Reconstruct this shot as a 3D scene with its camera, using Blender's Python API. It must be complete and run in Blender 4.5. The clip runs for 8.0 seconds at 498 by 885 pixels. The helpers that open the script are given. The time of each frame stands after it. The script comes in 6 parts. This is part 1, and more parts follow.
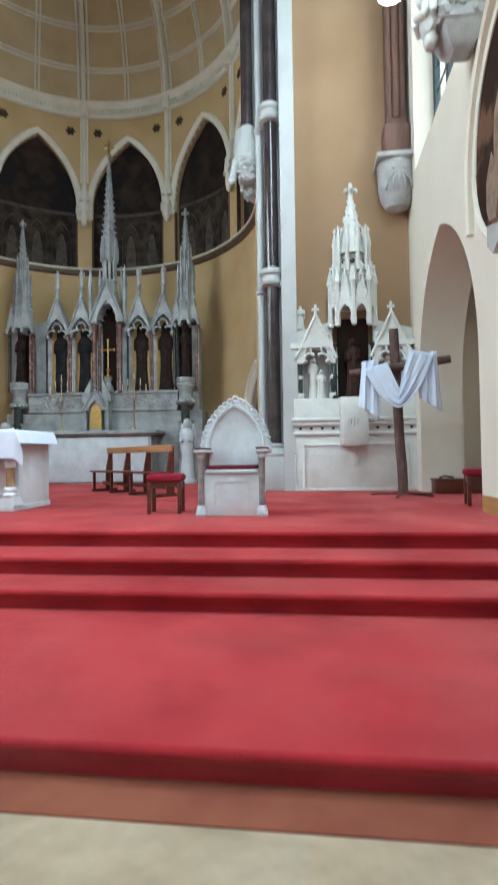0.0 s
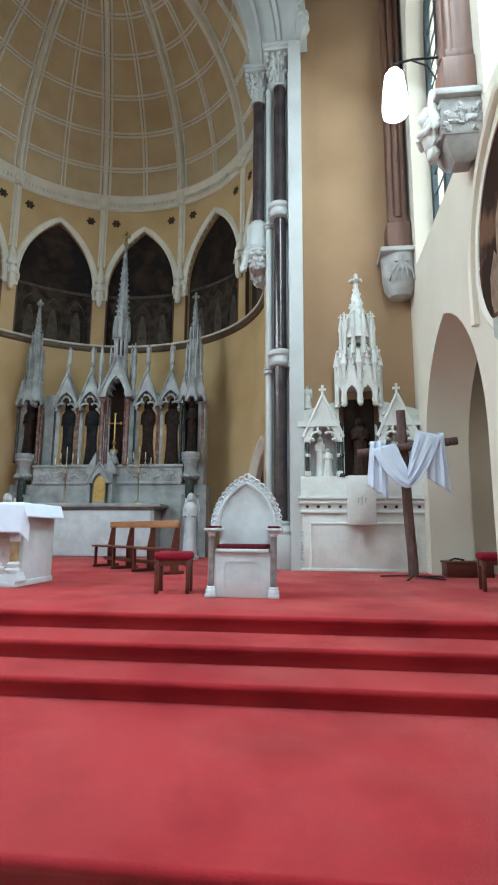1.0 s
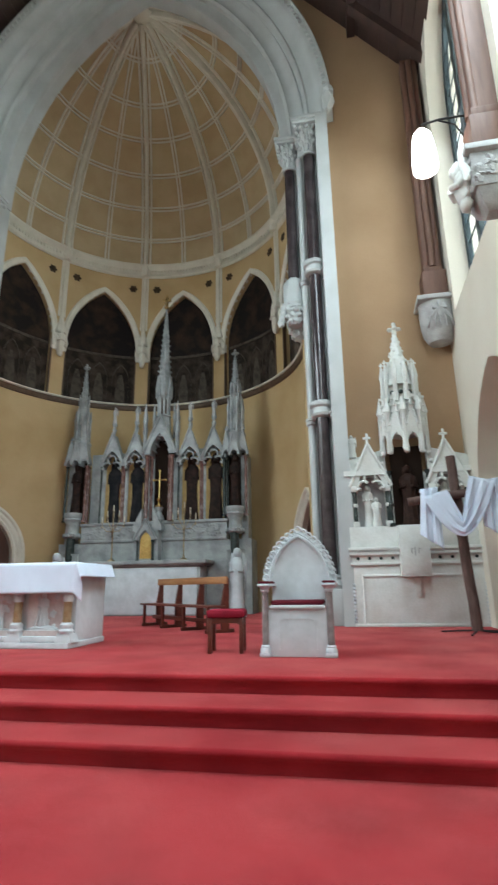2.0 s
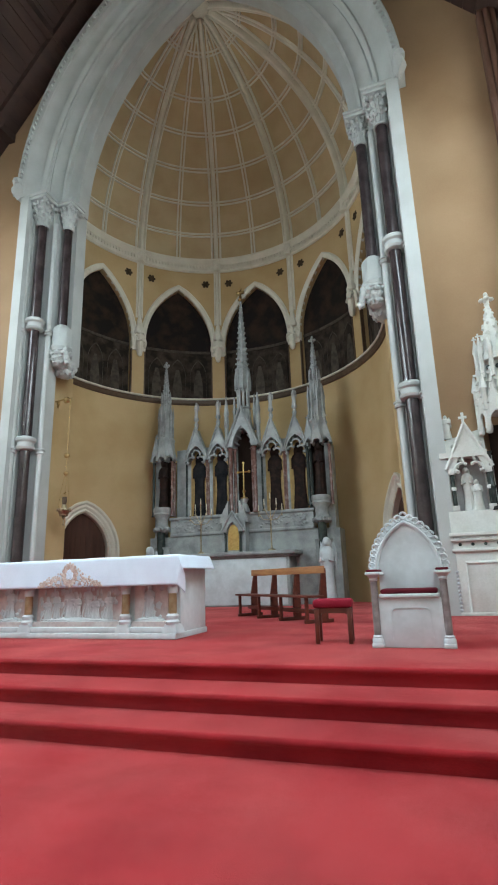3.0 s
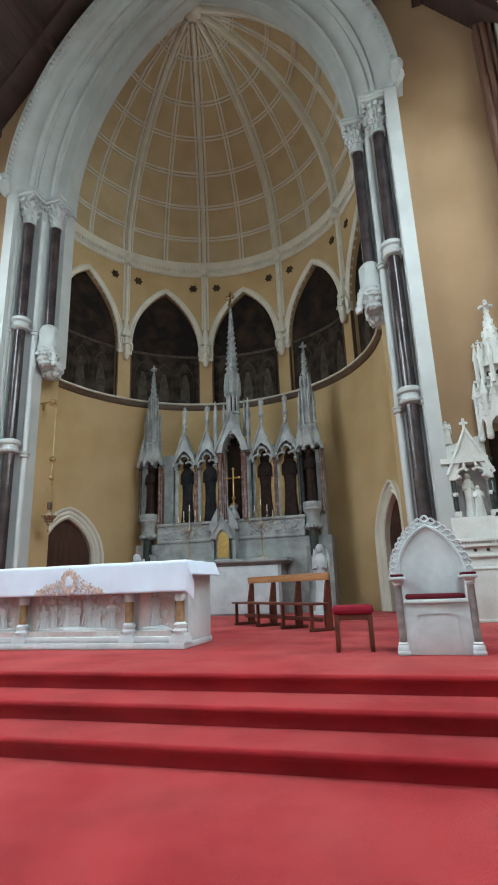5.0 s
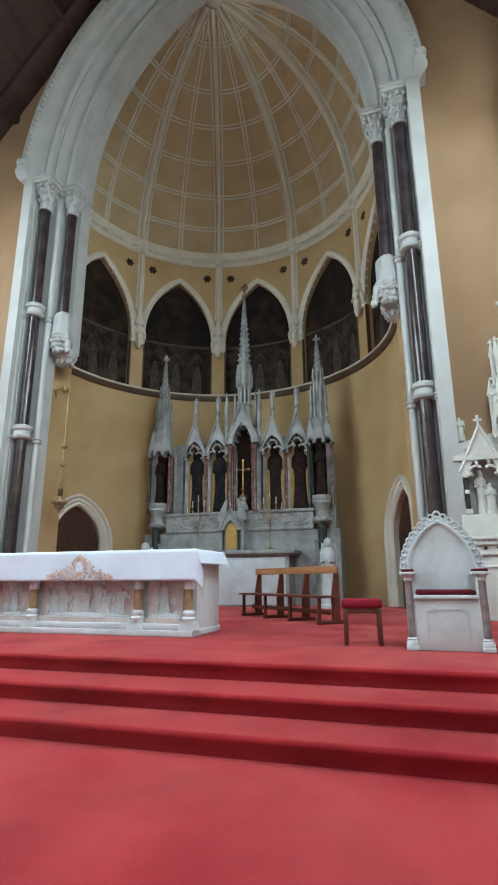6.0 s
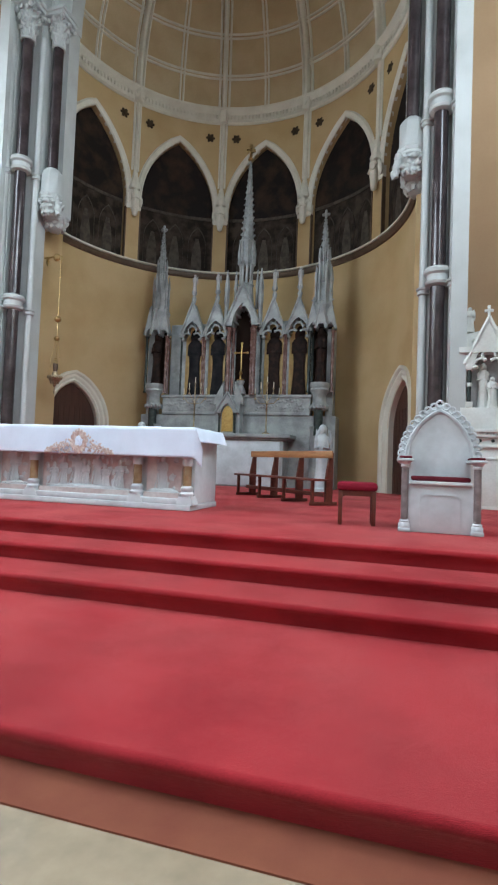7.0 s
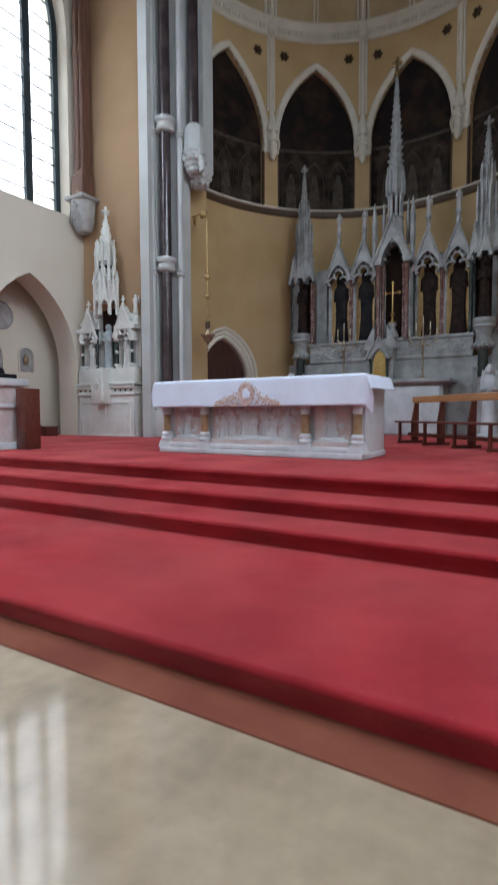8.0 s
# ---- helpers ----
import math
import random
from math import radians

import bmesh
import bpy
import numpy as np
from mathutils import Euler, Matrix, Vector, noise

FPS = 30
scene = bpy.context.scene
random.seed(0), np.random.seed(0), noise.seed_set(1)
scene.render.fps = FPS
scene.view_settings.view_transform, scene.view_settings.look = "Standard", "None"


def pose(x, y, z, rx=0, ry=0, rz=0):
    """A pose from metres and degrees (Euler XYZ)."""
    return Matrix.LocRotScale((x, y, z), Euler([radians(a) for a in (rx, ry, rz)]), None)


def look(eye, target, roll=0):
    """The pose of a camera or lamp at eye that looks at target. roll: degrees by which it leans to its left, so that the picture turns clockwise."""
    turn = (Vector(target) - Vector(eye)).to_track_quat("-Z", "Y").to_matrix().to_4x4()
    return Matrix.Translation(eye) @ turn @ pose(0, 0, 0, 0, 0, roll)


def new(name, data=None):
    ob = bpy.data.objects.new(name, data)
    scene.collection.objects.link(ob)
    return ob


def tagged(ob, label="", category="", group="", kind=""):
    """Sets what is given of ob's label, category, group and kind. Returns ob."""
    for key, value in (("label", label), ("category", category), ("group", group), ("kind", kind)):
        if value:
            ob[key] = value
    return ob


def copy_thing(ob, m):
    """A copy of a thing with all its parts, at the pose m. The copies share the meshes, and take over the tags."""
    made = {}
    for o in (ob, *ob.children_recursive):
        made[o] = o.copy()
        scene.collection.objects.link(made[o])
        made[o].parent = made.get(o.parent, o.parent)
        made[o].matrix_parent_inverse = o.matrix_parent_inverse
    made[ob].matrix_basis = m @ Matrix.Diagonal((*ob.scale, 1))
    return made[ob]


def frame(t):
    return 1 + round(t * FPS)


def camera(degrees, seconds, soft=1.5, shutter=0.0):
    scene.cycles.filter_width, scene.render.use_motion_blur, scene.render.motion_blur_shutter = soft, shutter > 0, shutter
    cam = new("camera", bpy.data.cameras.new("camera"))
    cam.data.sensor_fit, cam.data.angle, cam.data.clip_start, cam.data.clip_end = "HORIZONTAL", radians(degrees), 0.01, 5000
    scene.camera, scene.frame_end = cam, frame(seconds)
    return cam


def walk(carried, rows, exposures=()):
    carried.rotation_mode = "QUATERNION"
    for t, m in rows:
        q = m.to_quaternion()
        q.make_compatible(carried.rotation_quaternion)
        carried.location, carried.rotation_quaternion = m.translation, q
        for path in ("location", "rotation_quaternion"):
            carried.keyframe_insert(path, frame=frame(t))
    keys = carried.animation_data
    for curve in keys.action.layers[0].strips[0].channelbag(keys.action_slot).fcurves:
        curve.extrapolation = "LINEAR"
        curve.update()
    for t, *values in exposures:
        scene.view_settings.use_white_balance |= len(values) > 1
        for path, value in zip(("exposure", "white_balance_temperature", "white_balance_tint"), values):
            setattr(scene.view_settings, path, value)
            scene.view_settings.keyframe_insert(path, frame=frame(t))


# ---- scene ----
cam = camera(50.7, 8.0, soft=1.9, shutter=0.5)
K = 0.8  # metres to one unit of the plan below
PATH = [
    (0, (0.297, -0.031, 1.227), (0.061, 1.955, 1.282), -0.8),
    (0.5, (0.218, -0.021, 1.286), (-0.020, 1.949, 1.534), 0.0),
    (1, (0.145, -0.045, 1.276), (-0.082, 1.913, 1.610), 0.4),
    (1.2, (0.147, -0.023, 1.253), (-0.090, 1.928, 1.621), -0.0),
    (2.3, (-0.045, -0.086, 1.292), (-0.518, 1.777, 1.845), -0.7),
    (2.5, (-0.113, -0.106, 1.291), (-0.670, 1.736, 1.837), -0.7),
    (3, (-0.253, 0.006, 1.282), (-0.888, 1.835, 1.784), -1.8),
    (3.5, (-0.424, 0.107, 1.283), (-1.060, 1.934, 1.792), -2.8),
    (4, (-0.621, 0.121, 1.290), (-1.258, 1.948, 1.796), -2.3),
    (4.5, (-0.735, 0.069, 1.274), (-1.282, 1.917, 1.809), -2.5),
    (6, (-0.836, 0.079, 1.244), (-1.407, 1.928, 1.749), -0.3),
    (6.5, (-0.868, 0.034, 1.227), (-1.466, 1.921, 1.510), 1.5),
    (7, (-0.961, 0.169, 1.194), (-1.522, 2.087, 1.275), 2.2),
    (7.5, (-1.181, 0.175, 1.176), (-2.098, 1.951, 1.220), 1.3),
    (8, (-1.385, 0.161, 1.149), (-2.415, 1.872, 1.038), -0.2),
]
EXPOSURES = [(0.0, -0.03, 6200, 8), (1.0, -0.11, 6250, 7), (2.3, -0.28, 6500, 8), (4.0, -0.3, 6500, 8), (6.0, -0.32, 6450, 9), (7.0, -0.31, 6350, 13), (8.0, -0.78, 6350, 19)]
walk(cam, [(t, look(eye, target, roll)) for t, eye, target, roll in PATH], EXPOSURES)

# ---- world, light ----
world = bpy.data.worlds.new("world")
scene.world = world
world.use_nodes = True
wn = world.node_tree
sky = wn.nodes.new("ShaderNodeTexSky")
sky.sky_type, sky.sun_disc, sky.sun_elevation, sky.sun_rotation = "NISHITA", False, radians(40), radians(200)
wn.links.new(sky.outputs[0], wn.nodes["Background"].inputs[0])
wn.nodes["Background"].inputs[1].default_value = 0.1
sun = new("sun", bpy.data.lights.new("sun", "SUN"))
sun.data.energy, sun.data.angle, sun.data.color = 0.8, radians(20), (1, 0.97, 0.92)
sun.matrix_world = look((0, -10, 40), (-6, 2, 0))

WL, WR = -15.75, 2.76          # side walls
EAST = 12.4                    # front of the chancel arch's jambs
WALL_E = 12.76                 # face of the wall on either side of the arch
P = 0.722                      # height of the sanctuary floor
AC = -6.385                    # middle of the arch
AX, AY, AR = -6.92, 14.62, 5.95  # the apse's centre and radius
SPRING = 15.0


def window_lamp(x, y, z, w, h, aim, power, color=(0.74, 0.89, 1.0)):
    lamp = new("window_light", bpy.data.lights.new("window_light", "AREA"))
    d = lamp.data
    d.shape, d.size, d.size_y, d.energy, d.color = "RECTANGLE", w, h, power * K * K, color
    lamp.matrix_world = look((x, y, z), (x + aim, y, z - 1.5))
    return lamp


WINDOWS_Y = (10.15, 5.2, 0.4, -7.5)
for wy in WINDOWS_Y:
    window_lamp(WL - 0.8, wy, 12.3, 3.3, 8.6, 1, {10.15: 110, 5.2: 1700, 0.4: 1800, -7.5: 1300}[wy])
    window_lamp(WR + 0.8, wy, 12.3, 3.3, 8.6, -1, {10.15: 110, 5.2: 1700, 0.4: 1800, -7.5: 1300}[wy])


# ---- materials ----
def material(name, color, rough=0.6, metal=0.0, second=None, scale=3.0, mix=0.5, fine=60.0, bump=0.15, spec=0.5, detail=6.0,
             stretch=(1, 1, 1), spread=(0.4, 0.65), grain_depth=0.5, coat=0.0):
    m = bpy.data.materials.new(name)
    m.use_nodes = True
    n, l = m.node_tree.nodes, m.node_tree.links
    b = n["Principled BSDF"]
    b.inputs["Roughness"].default_value, b.inputs["Metallic"].default_value = rough, metal
    b.inputs["Specular IOR Level"].default_value = spec
    b.inputs["Coat Weight"].default_value = coat
    co = n.new("ShaderNodeTexCoord")
    mp = n.new("ShaderNodeMapping")
    mp.inputs["Scale"].default_value = stretch
    l.new(co.outputs["Object"], mp.inputs[0])
    big, small = n.new("ShaderNodeTexNoise"), n.new("ShaderNodeTexNoise")
    big.inputs["Scale"].default_value, big.inputs["Detail"].default_value = scale, detail
    small.inputs["Scale"].default_value, small.inputs["Detail"].default_value = fine, 3
    for t in (big, small):
        l.new(mp.outputs[0], t.inputs["Vector"])
    ramp = n.new("ShaderNodeMapRange")
    ramp.inputs[1].default_value, ramp.inputs[2].default_value = spread
    ramp.inputs[3].default_value, ramp.inputs[4].default_value = 0, mix
    l.new(big.outputs[0], ramp.inputs[0])
    blend = n.new("ShaderNodeMix")
    blend.data_type = "RGBA"
    blend.inputs[6].default_value = (*color, 1)
    blend.inputs[7].default_value = (*(second or [c * 0.75 for c in color]), 1)
    l.new(ramp.outputs[0], blend.inputs[0])
    grain = n.new("ShaderNodeMix")
    grain.data_type, grain.blend_type = "RGBA", "MULTIPLY"
    grain.inputs[0].default_value = 1
    g = n.new("ShaderNodeMapRange")
    g.inputs[1].default_value, g.inputs[2].default_value, g.inputs[3].default_value, g.inputs[4].default_value = 0.3, 0.7, 1 - 0.2 * grain_depth, 1 + 0.12 * grain_depth
    l.new(small.outputs[0], g.inputs[0])
    l.new(blend.outputs[2], grain.inputs[6])
    l.new(g.outputs[0], grain.inputs[7])
    l.new(grain.outputs[2], b.inputs["Base Color"])
    bu = n.new("ShaderNodeBump")
    bu.inputs["Strength"].default_value, bu.inputs["Distance"].default_value = bump, 0.02
    l.new(small.outputs[0], bu.inputs["Height"])
    l.new(bu.outputs[0], b.inputs["Normal"])
    rr = n.new("ShaderNodeMapRange")
    rr.inputs[3].default_value, rr.inputs[4].default_value = max(0.02, rough - 0.08), min(1, rough + 0.1)
    l.new(big.outputs[0], rr.inputs[0])
    l.new(rr.outputs[0], b.inputs["Roughness"])
    return m


def glow(name, color, strength):
    m = bpy.data.materials.new(name)
    m.use_nodes = True
    b = m.node_tree.nodes["Principled BSDF"]
    b.inputs["Base Color"].default_value = (*color, 1)
    b.inputs["Emission Color"].default_value = (*color, 1)
    b.inputs["Emission Strength"].default_value = strength
    return m


CARPET = material("red carpet", (0.36, 0.025, 0.032), 0.95, second=(0.24, 0.014, 0.020), scale=1.3, mix=0.9, fine=240, bump=0.4, spec=0.05, grain_depth=2.0)


def add_pile(m, low, high, tint):
    """Gives a carpet the soft sheen of its pile, trodden unevenly."""
    n, l = m.node_tree.nodes, m.node_tree.links
    b = n["Principled BSDF"]
    b.inputs["Sheen Roughness"].default_value, b.inputs["Sheen Tint"].default_value = 0.42, (*tint, 1)
    co, big, speck = n.new("ShaderNodeTexCoord"), n.new("ShaderNodeTexNoise"), n.new("ShaderNodeTexNoise")
    big.inputs["Scale"].default_value, big.inputs["Detail"].default_value = 1.0, 7
    speck.inputs["Scale"].default_value, speck.inputs["Detail"].default_value = 130, 2
    for t in (big, speck):
        l.new(co.outputs["Object"], t.inputs["Vector"])
    both, span = n.new("ShaderNodeMath"), n.new("ShaderNodeMapRange")
    both.operation = "MULTIPLY_ADD"
    both.inputs[1].default_value = 0.35
    l.new(speck.outputs[0], both.inputs[0])
    l.new(big.outputs[0], both.inputs[2])
    span.inputs[1].default_value, span.inputs[2].default_value, span.inputs[3].default_value, span.inputs[4].default_value = 0.5, 0.85, low, high
    l.new(both.outputs[0], span.inputs[0])
    l.new(span.outputs[0], b.inputs["Sheen Weight"])


add_pile(CARPET, 0.36, 0.92, (1.0, 0.31, 0.295))
CARPET_OLD = material("worn carpet border", (0.20, 0.066, 0.038), 0.95, second=(0.15, 0.042, 0.028), scale=2, mix=0.8, fine=380, bump=0.25, spec=0.1)
MARBLE_FLOOR = material("polished floor marble", (0.345, 0.27, 0.185), 0.05, second=(0.255, 0.195, 0.13), scale=2.2, mix=0.9, fine=9, bump=0.008, detail=10, spec=0.95)
OCHRE = material("ochre wall paint", (0.40, 0.262, 0.152), 0.8, second=(0.34, 0.215, 0.12), scale=0.5, mix=0.8, fine=35, bump=0.02, grain_depth=0.15, spec=0.3)
APSE_PAINT = material("ochre apse paint", (0.54, 0.385, 0.195), 0.75, second=(0.46, 0.315, 0.14), scale=0.6, mix=0.9, fine=30, bump=0.03, grain_depth=0.2)
DOME_PAINT = material("dome paint", (0.52, 0.395, 0.23), 0.85, second=(0.45, 0.33, 0.18), scale=0.9, mix=0.9, fine=25, bump=0.03, grain_depth=0.3)
CREAM = material("cream wall paint", (0.70, 0.655, 0.55), 0.75, second=(0.65, 0.60, 0.49), scale=0.6, mix=0.7, fine=35, bump=0.02, grain_depth=0.15)
TRIM = material("white painted stone", (0.49, 0.515, 0.50), 0.45, second=(0.41, 0.43, 0.41), scale=1.2, mix=0.7, fine=40, bump=0.05, grain_depth=0.25)
RIB = material("dome rib paint", (0.72, 0.69, 0.58), 0.7, second=(0.64, 0.60, 0.49), scale=2, mix=0.7, fine=40, bump=0.12)
GREY_MARBLE = material("grey veined marble", (0.355, 0.375, 0.365), 0.4, second=(0.20, 0.215, 0.208), scale=2.4, mix=0.9, fine=20, bump=0.05, detail=10)
WHITE_MARBLE = material("white carved marble", (0.575, 0.625, 0.64), 0.32, second=(0.44, 0.485, 0.495), scale=2.6, mix=0.75, fine=12, bump=0.03, grain_depth=0.3, detail=10)
CREAM_STONE = material("cream carved stone", (0.70, 0.72, 0.68), 0.45, second=(0.58, 0.58, 0.52), scale=3, mix=0.6, fine=25, bump=0.04, grain_depth=0.3)
PINK_MARBLE = material("pink veined marble", (0.50, 0.41, 0.39), 0.4, second=(0.60, 0.57, 0.55), scale=4, mix=0.9, fine=20, bump=0.05, detail=9)
DARK_MARBLE = material("polished dark marble", (0.038, 0.028, 0.029), 0.14, second=(0.080, 0.060, 0.060), scale=2.5, mix=0.8, fine=16, bump=0.01, detail=9)
GREEN_MARBLE = material("dark green marble", (0.026, 0.036, 0.033), 0.2, second=(0.06, 0.075, 0.068), scale=6, mix=0.8, fine=20, bump=0.02)
GREYBROWN_MARBLE = material("grey brown marble", (0.17, 0.145, 0.14), 0.3, second=(0.30, 0.27, 0.265), scale=9, mix=0.8, fine=20, bump=0.02)
BROWN_MARBLE = material("brown gold marble", (0.27, 0.165, 0.075), 0.3, second=(0.36, 0.26, 0.16), scale=9, mix=0.8, fine=20, bump=0.02)
RED_MARBLE = material("red brown marble", (0.15, 0.075, 0.062), 0.25, second=(0.24, 0.15, 0.13), scale=6, mix=0.8, fine=20, bump=0.02)
GOLD = material("gilded metal", (0.55, 0.38, 0.14), 0.32, 1.0, second=(0.36, 0.22, 0.07), scale=12, mix=0.6, fine=80, bump=0.1)
GOLD_PAINT = material("gilt ground", (0.50, 0.34, 0.13), 0.45, 0.3, second=(0.34, 0.22, 0.09), scale=5, mix=0.8, fine=60, bump=0.1)
PAINTING = material("darkened painting", (0.014, 0.010, 0.009), 0.7, spec=0.15, second=(0.050, 0.030, 0.018), scale=1.6, mix=0.9, fine=14, bump=0.05, spread=(0.45, 0.7))
PAINT_LOW = material("darkened painted register", (0.022, 0.016, 0.012), 0.7, spec=0.1, second=(0.075, 0.055, 0.04), scale=2.5, mix=0.9, fine=14, bump=0.05)
PAINT_LIGHT = material("faded painted figure", (0.095, 0.078, 0.060), 0.7, spec=0.15, second=(0.05, 0.038, 0.03), scale=5, mix=0.9, fine=30, bump=0.05)
BROWN_TRIM = material("brown string course", (0.11, 0.065, 0.035), 0.5, second=(0.07, 0.04, 0.022), scale=6, mix=0.7)
WOOD = material("reddish varnished wood", (0.125, 0.030, 0.017), 0.35, second=(0.07, 0.016, 0.010), scale=5, mix=0.8, fine=50, bump=0.06, stretch=(0.4, 3, 3))
WOOD_LIGHT = material("worn oak rail", (0.40, 0.19, 0.075), 0.45, second=(0.25, 0.10, 0.04), scale=5, mix=0.8, fine=50, bump=0.06, stretch=(0.4, 3, 3))
WOOD_ROOF = material("dark stained roof timber", (0.060, 0.030, 0.022), 0.6, second=(0.035, 0.018, 0.014), scale=2, mix=0.8, fine=30, bump=0.1, stretch=(1, 0.3, 1))
WOOD_SHAFT = material("brown roof shaft timber", (0.155, 0.075, 0.047), 0.55, second=(0.10, 0.045, 0.029), scale=3, mix=0.8, fine=40, bump=0.1, stretch=(3, 3, 0.4))
LOG = material("rough brown log", (0.085, 0.044, 0.035), 0.7, second=(0.16, 0.095, 0.075), scale=7, mix=0.8, fine=40, bump=0.6, stretch=(2, 2, 0.5))
VELVET = material("crimson velvet", (0.24, 0.010, 0.026), 0.85, second=(0.17, 0.006, 0.017), scale=8, mix=0.7, fine=200, bump=0.2, spec=0.2)
MAROON = material("dark maroon velvet", (0.11, 0.008, 0.016), 0.85, second=(0.08, 0.005, 0.012), scale=8, mix=0.7, fine=200, bump=0.2, spec=0.2)
LINEN = material("white linen", (0.67, 0.76, 0.87), 0.85, second=(0.61, 0.69, 0.80), scale=4, mix=0.6, fine=220, bump=0.1, spec=0.2)
EMBROIDERY = material("gold embroidery", (0.60, 0.50, 0.45), 0.7, 0.0, second=(0.42, 0.27, 0.23), scale=20, mix=0.9, fine=120, bump=0.3)
HABIT = material("dark brown painted statue", (0.014, 0.008, 0.006), 0.6, second=(0.040, 0.02, 0.014), scale=6, mix=0.8, spec=0.12)
HABIT_BROWN = material("brown painted statue", (0.026, 0.012, 0.008), 0.55, second=(0.055, 0.026, 0.018), scale=8, mix=0.7, spec=0.15)
HABIT_BLACK = material("dark painted robe", (0.008, 0.009, 0.011), 0.6, second=(0.035, 0.030, 0.030), scale=3, mix=0.8, spec=0.1)
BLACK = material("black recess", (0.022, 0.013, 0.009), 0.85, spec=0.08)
# brown that stands for the shade inside the shallow sexfoils
RECESS_SHADE = material("brown recess shade", (0.075, 0.05, 0.028), 0.85, second=(0.03, 0.02, 0.012), scale=7, mix=0.9, spec=0.1)
IRON = material("black iron", (0.02, 0.018, 0.018), 0.45, 0.6)
LEAD = material("dark window lead", (0.025, 0.045, 0.052), 0.5, 0.2)
BRASS = material("aged brass", (0.62, 0.44, 0.20), 0.28, 1.0, second=(0.40, 0.27, 0.11), scale=15, mix=0.7)
SILVER_GILT = material("worn silver gilt", (0.46, 0.38, 0.25), 0.36, 1.0, second=(0.28, 0.21, 0.12), scale=18, mix=0.8, fine=90, bump=0.2)
GREY_STONE = material("grey carved corbel stone", (0.40, 0.40, 0.385), 0.65, second=(0.30, 0.29, 0.275), scale=4, mix=0.8, fine=40, bump=0.2)
OAK_BASE = material("yellow varnished skirting", (0.45, 0.25, 0.08), 0.4, second=(0.36, 0.18, 0.06), scale=3, mix=0.8, stretch=(1, 0.3, 3))
OUTSIDE = glow("bright overcast sky", (0.93, 0.97, 1.0), 4.0)
LAMP_GLOW = glow("lit lamp glass", (1.0, 0.98, 0.95), 9.0)
CANDLE = material("ivory candle wax", (0.75, 0.69, 0.52), 0.5)
DOORWOOD = material("dark door wood", (0.075, 0.030, 0.018), 0.5, second=(0.05, 0.02, 0.012), scale=3, mix=0.8, stretch=(3, 3, 0.3))
PICTURE = material("oil painting", (0.030, 0.015, 0.010), 0.8, second=(0.16, 0.085, 0.055), scale=1.5, mix=0.9, fine=20, bump=0.04, spread=(0.5, 0.62), spec=0.08)
PICTURE_LIGHT = material("paler oil paint", (0.26, 0.17, 0.12), 0.45, second=(0.12, 0.07, 0.05), scale=6, mix=0.9)
BLUE_STATUE = material("pale blue painted statue", (0.30, 0.36, 0.38), 0.5, second=(0.45, 0.47, 0.46), scale=6, mix=0.8)
GLASS = bpy.data.materials.new("window glass")
GLASS.use_nodes = True
gb = GLASS.node_tree.nodes["Principled BSDF"]
gb.inputs["Transmission Weight"].default_value, gb.inputs["Roughness"].default_value, gb.inputs["IOR"].default_value = 1.0, 0.15, 1.1
gb.inputs["Base Color"].default_value = (0.93, 0.97, 0.98, 1)


# ---- mesh helpers ----
def flat(u, v, w):
    return (u, w, v)


def side(x0):
    """Maps u along y and w along x from a side wall's face."""
    return lambda u, v, w: (x0 + w, u, v)


def bend(r):
    """Maps u as an angle in degrees round the apse, v up, w outwards from radius r."""
    def f(u, v, w):
        a = radians(u)
        return (AX + (r + w) * math.sin(a), AY + (r + w) * math.cos(a), v)
    return f


def ogive(half, spring, apex, n=8, cx=0.0):
    """A pointed arch from its left spring to its right spring."""
    h = apex - spring
    c = max((h * h - half * half) / (2 * half), -half * 0.4)
    r = half + c
    top = math.atan2(math.sqrt(max(r * r - c * c, 1e-6)), c) if c >= 0 else math.pi / 2
    k = h / math.sqrt(max(r * r - c * c, 1e-6)) if c >= 0 else h / r
    left = []
    for i in range(n + 1):
        a = top * i / n
        left.append((-(r * math.cos(a) - c), spring + k * r * math.sin(a)))
    left[-1] = (0.0, apex)
    pts = left + [(-x, z) for x, z in reversed(left[:-1])]
    return [(cx + x, z) for x, z in pts]


def slab(bm, cols, w0, w1, f=flat):
    """A closed solid from columns (u, low, high) between depths w0 and w1, mapped by f."""
    rows = [[bm.verts.new(f(u, v, w)) for v, w in ((lo, w0), (hi, w0), (hi, w1), (lo, w1))] for u, lo, hi in cols]
    for a, b in zip(rows, rows[1:]):
        for i in range(4):
            j = (i + 1) % 4
            bm.faces.new((a[i], a[j], b[j], b[i]))
    bm.faces.new(rows[0])
    bm.faces.new(rows[-1][::-1])


def box(bm, x0, x1, y0, y1, z0, z1, bevel=0.0, f=None):
    vs = [bm.verts.new((x, y, z)) for x in (x0, x1) for y in (y0, y1) for z in (z0, z1)]
    fs = [bm.faces.new([vs[i] for i in q]) for q in ((0, 1, 3, 2), (4, 6, 7, 5), (0, 4, 5, 1), (2, 3, 7, 6), (0, 2, 6, 4), (1, 5, 7, 3))]
    if bevel:
        bmesh.ops.bevel(bm, geom=list({e for q in fs for e in q.edges}), offset=bevel, segments=2, affect="EDGES", profile=0.5)


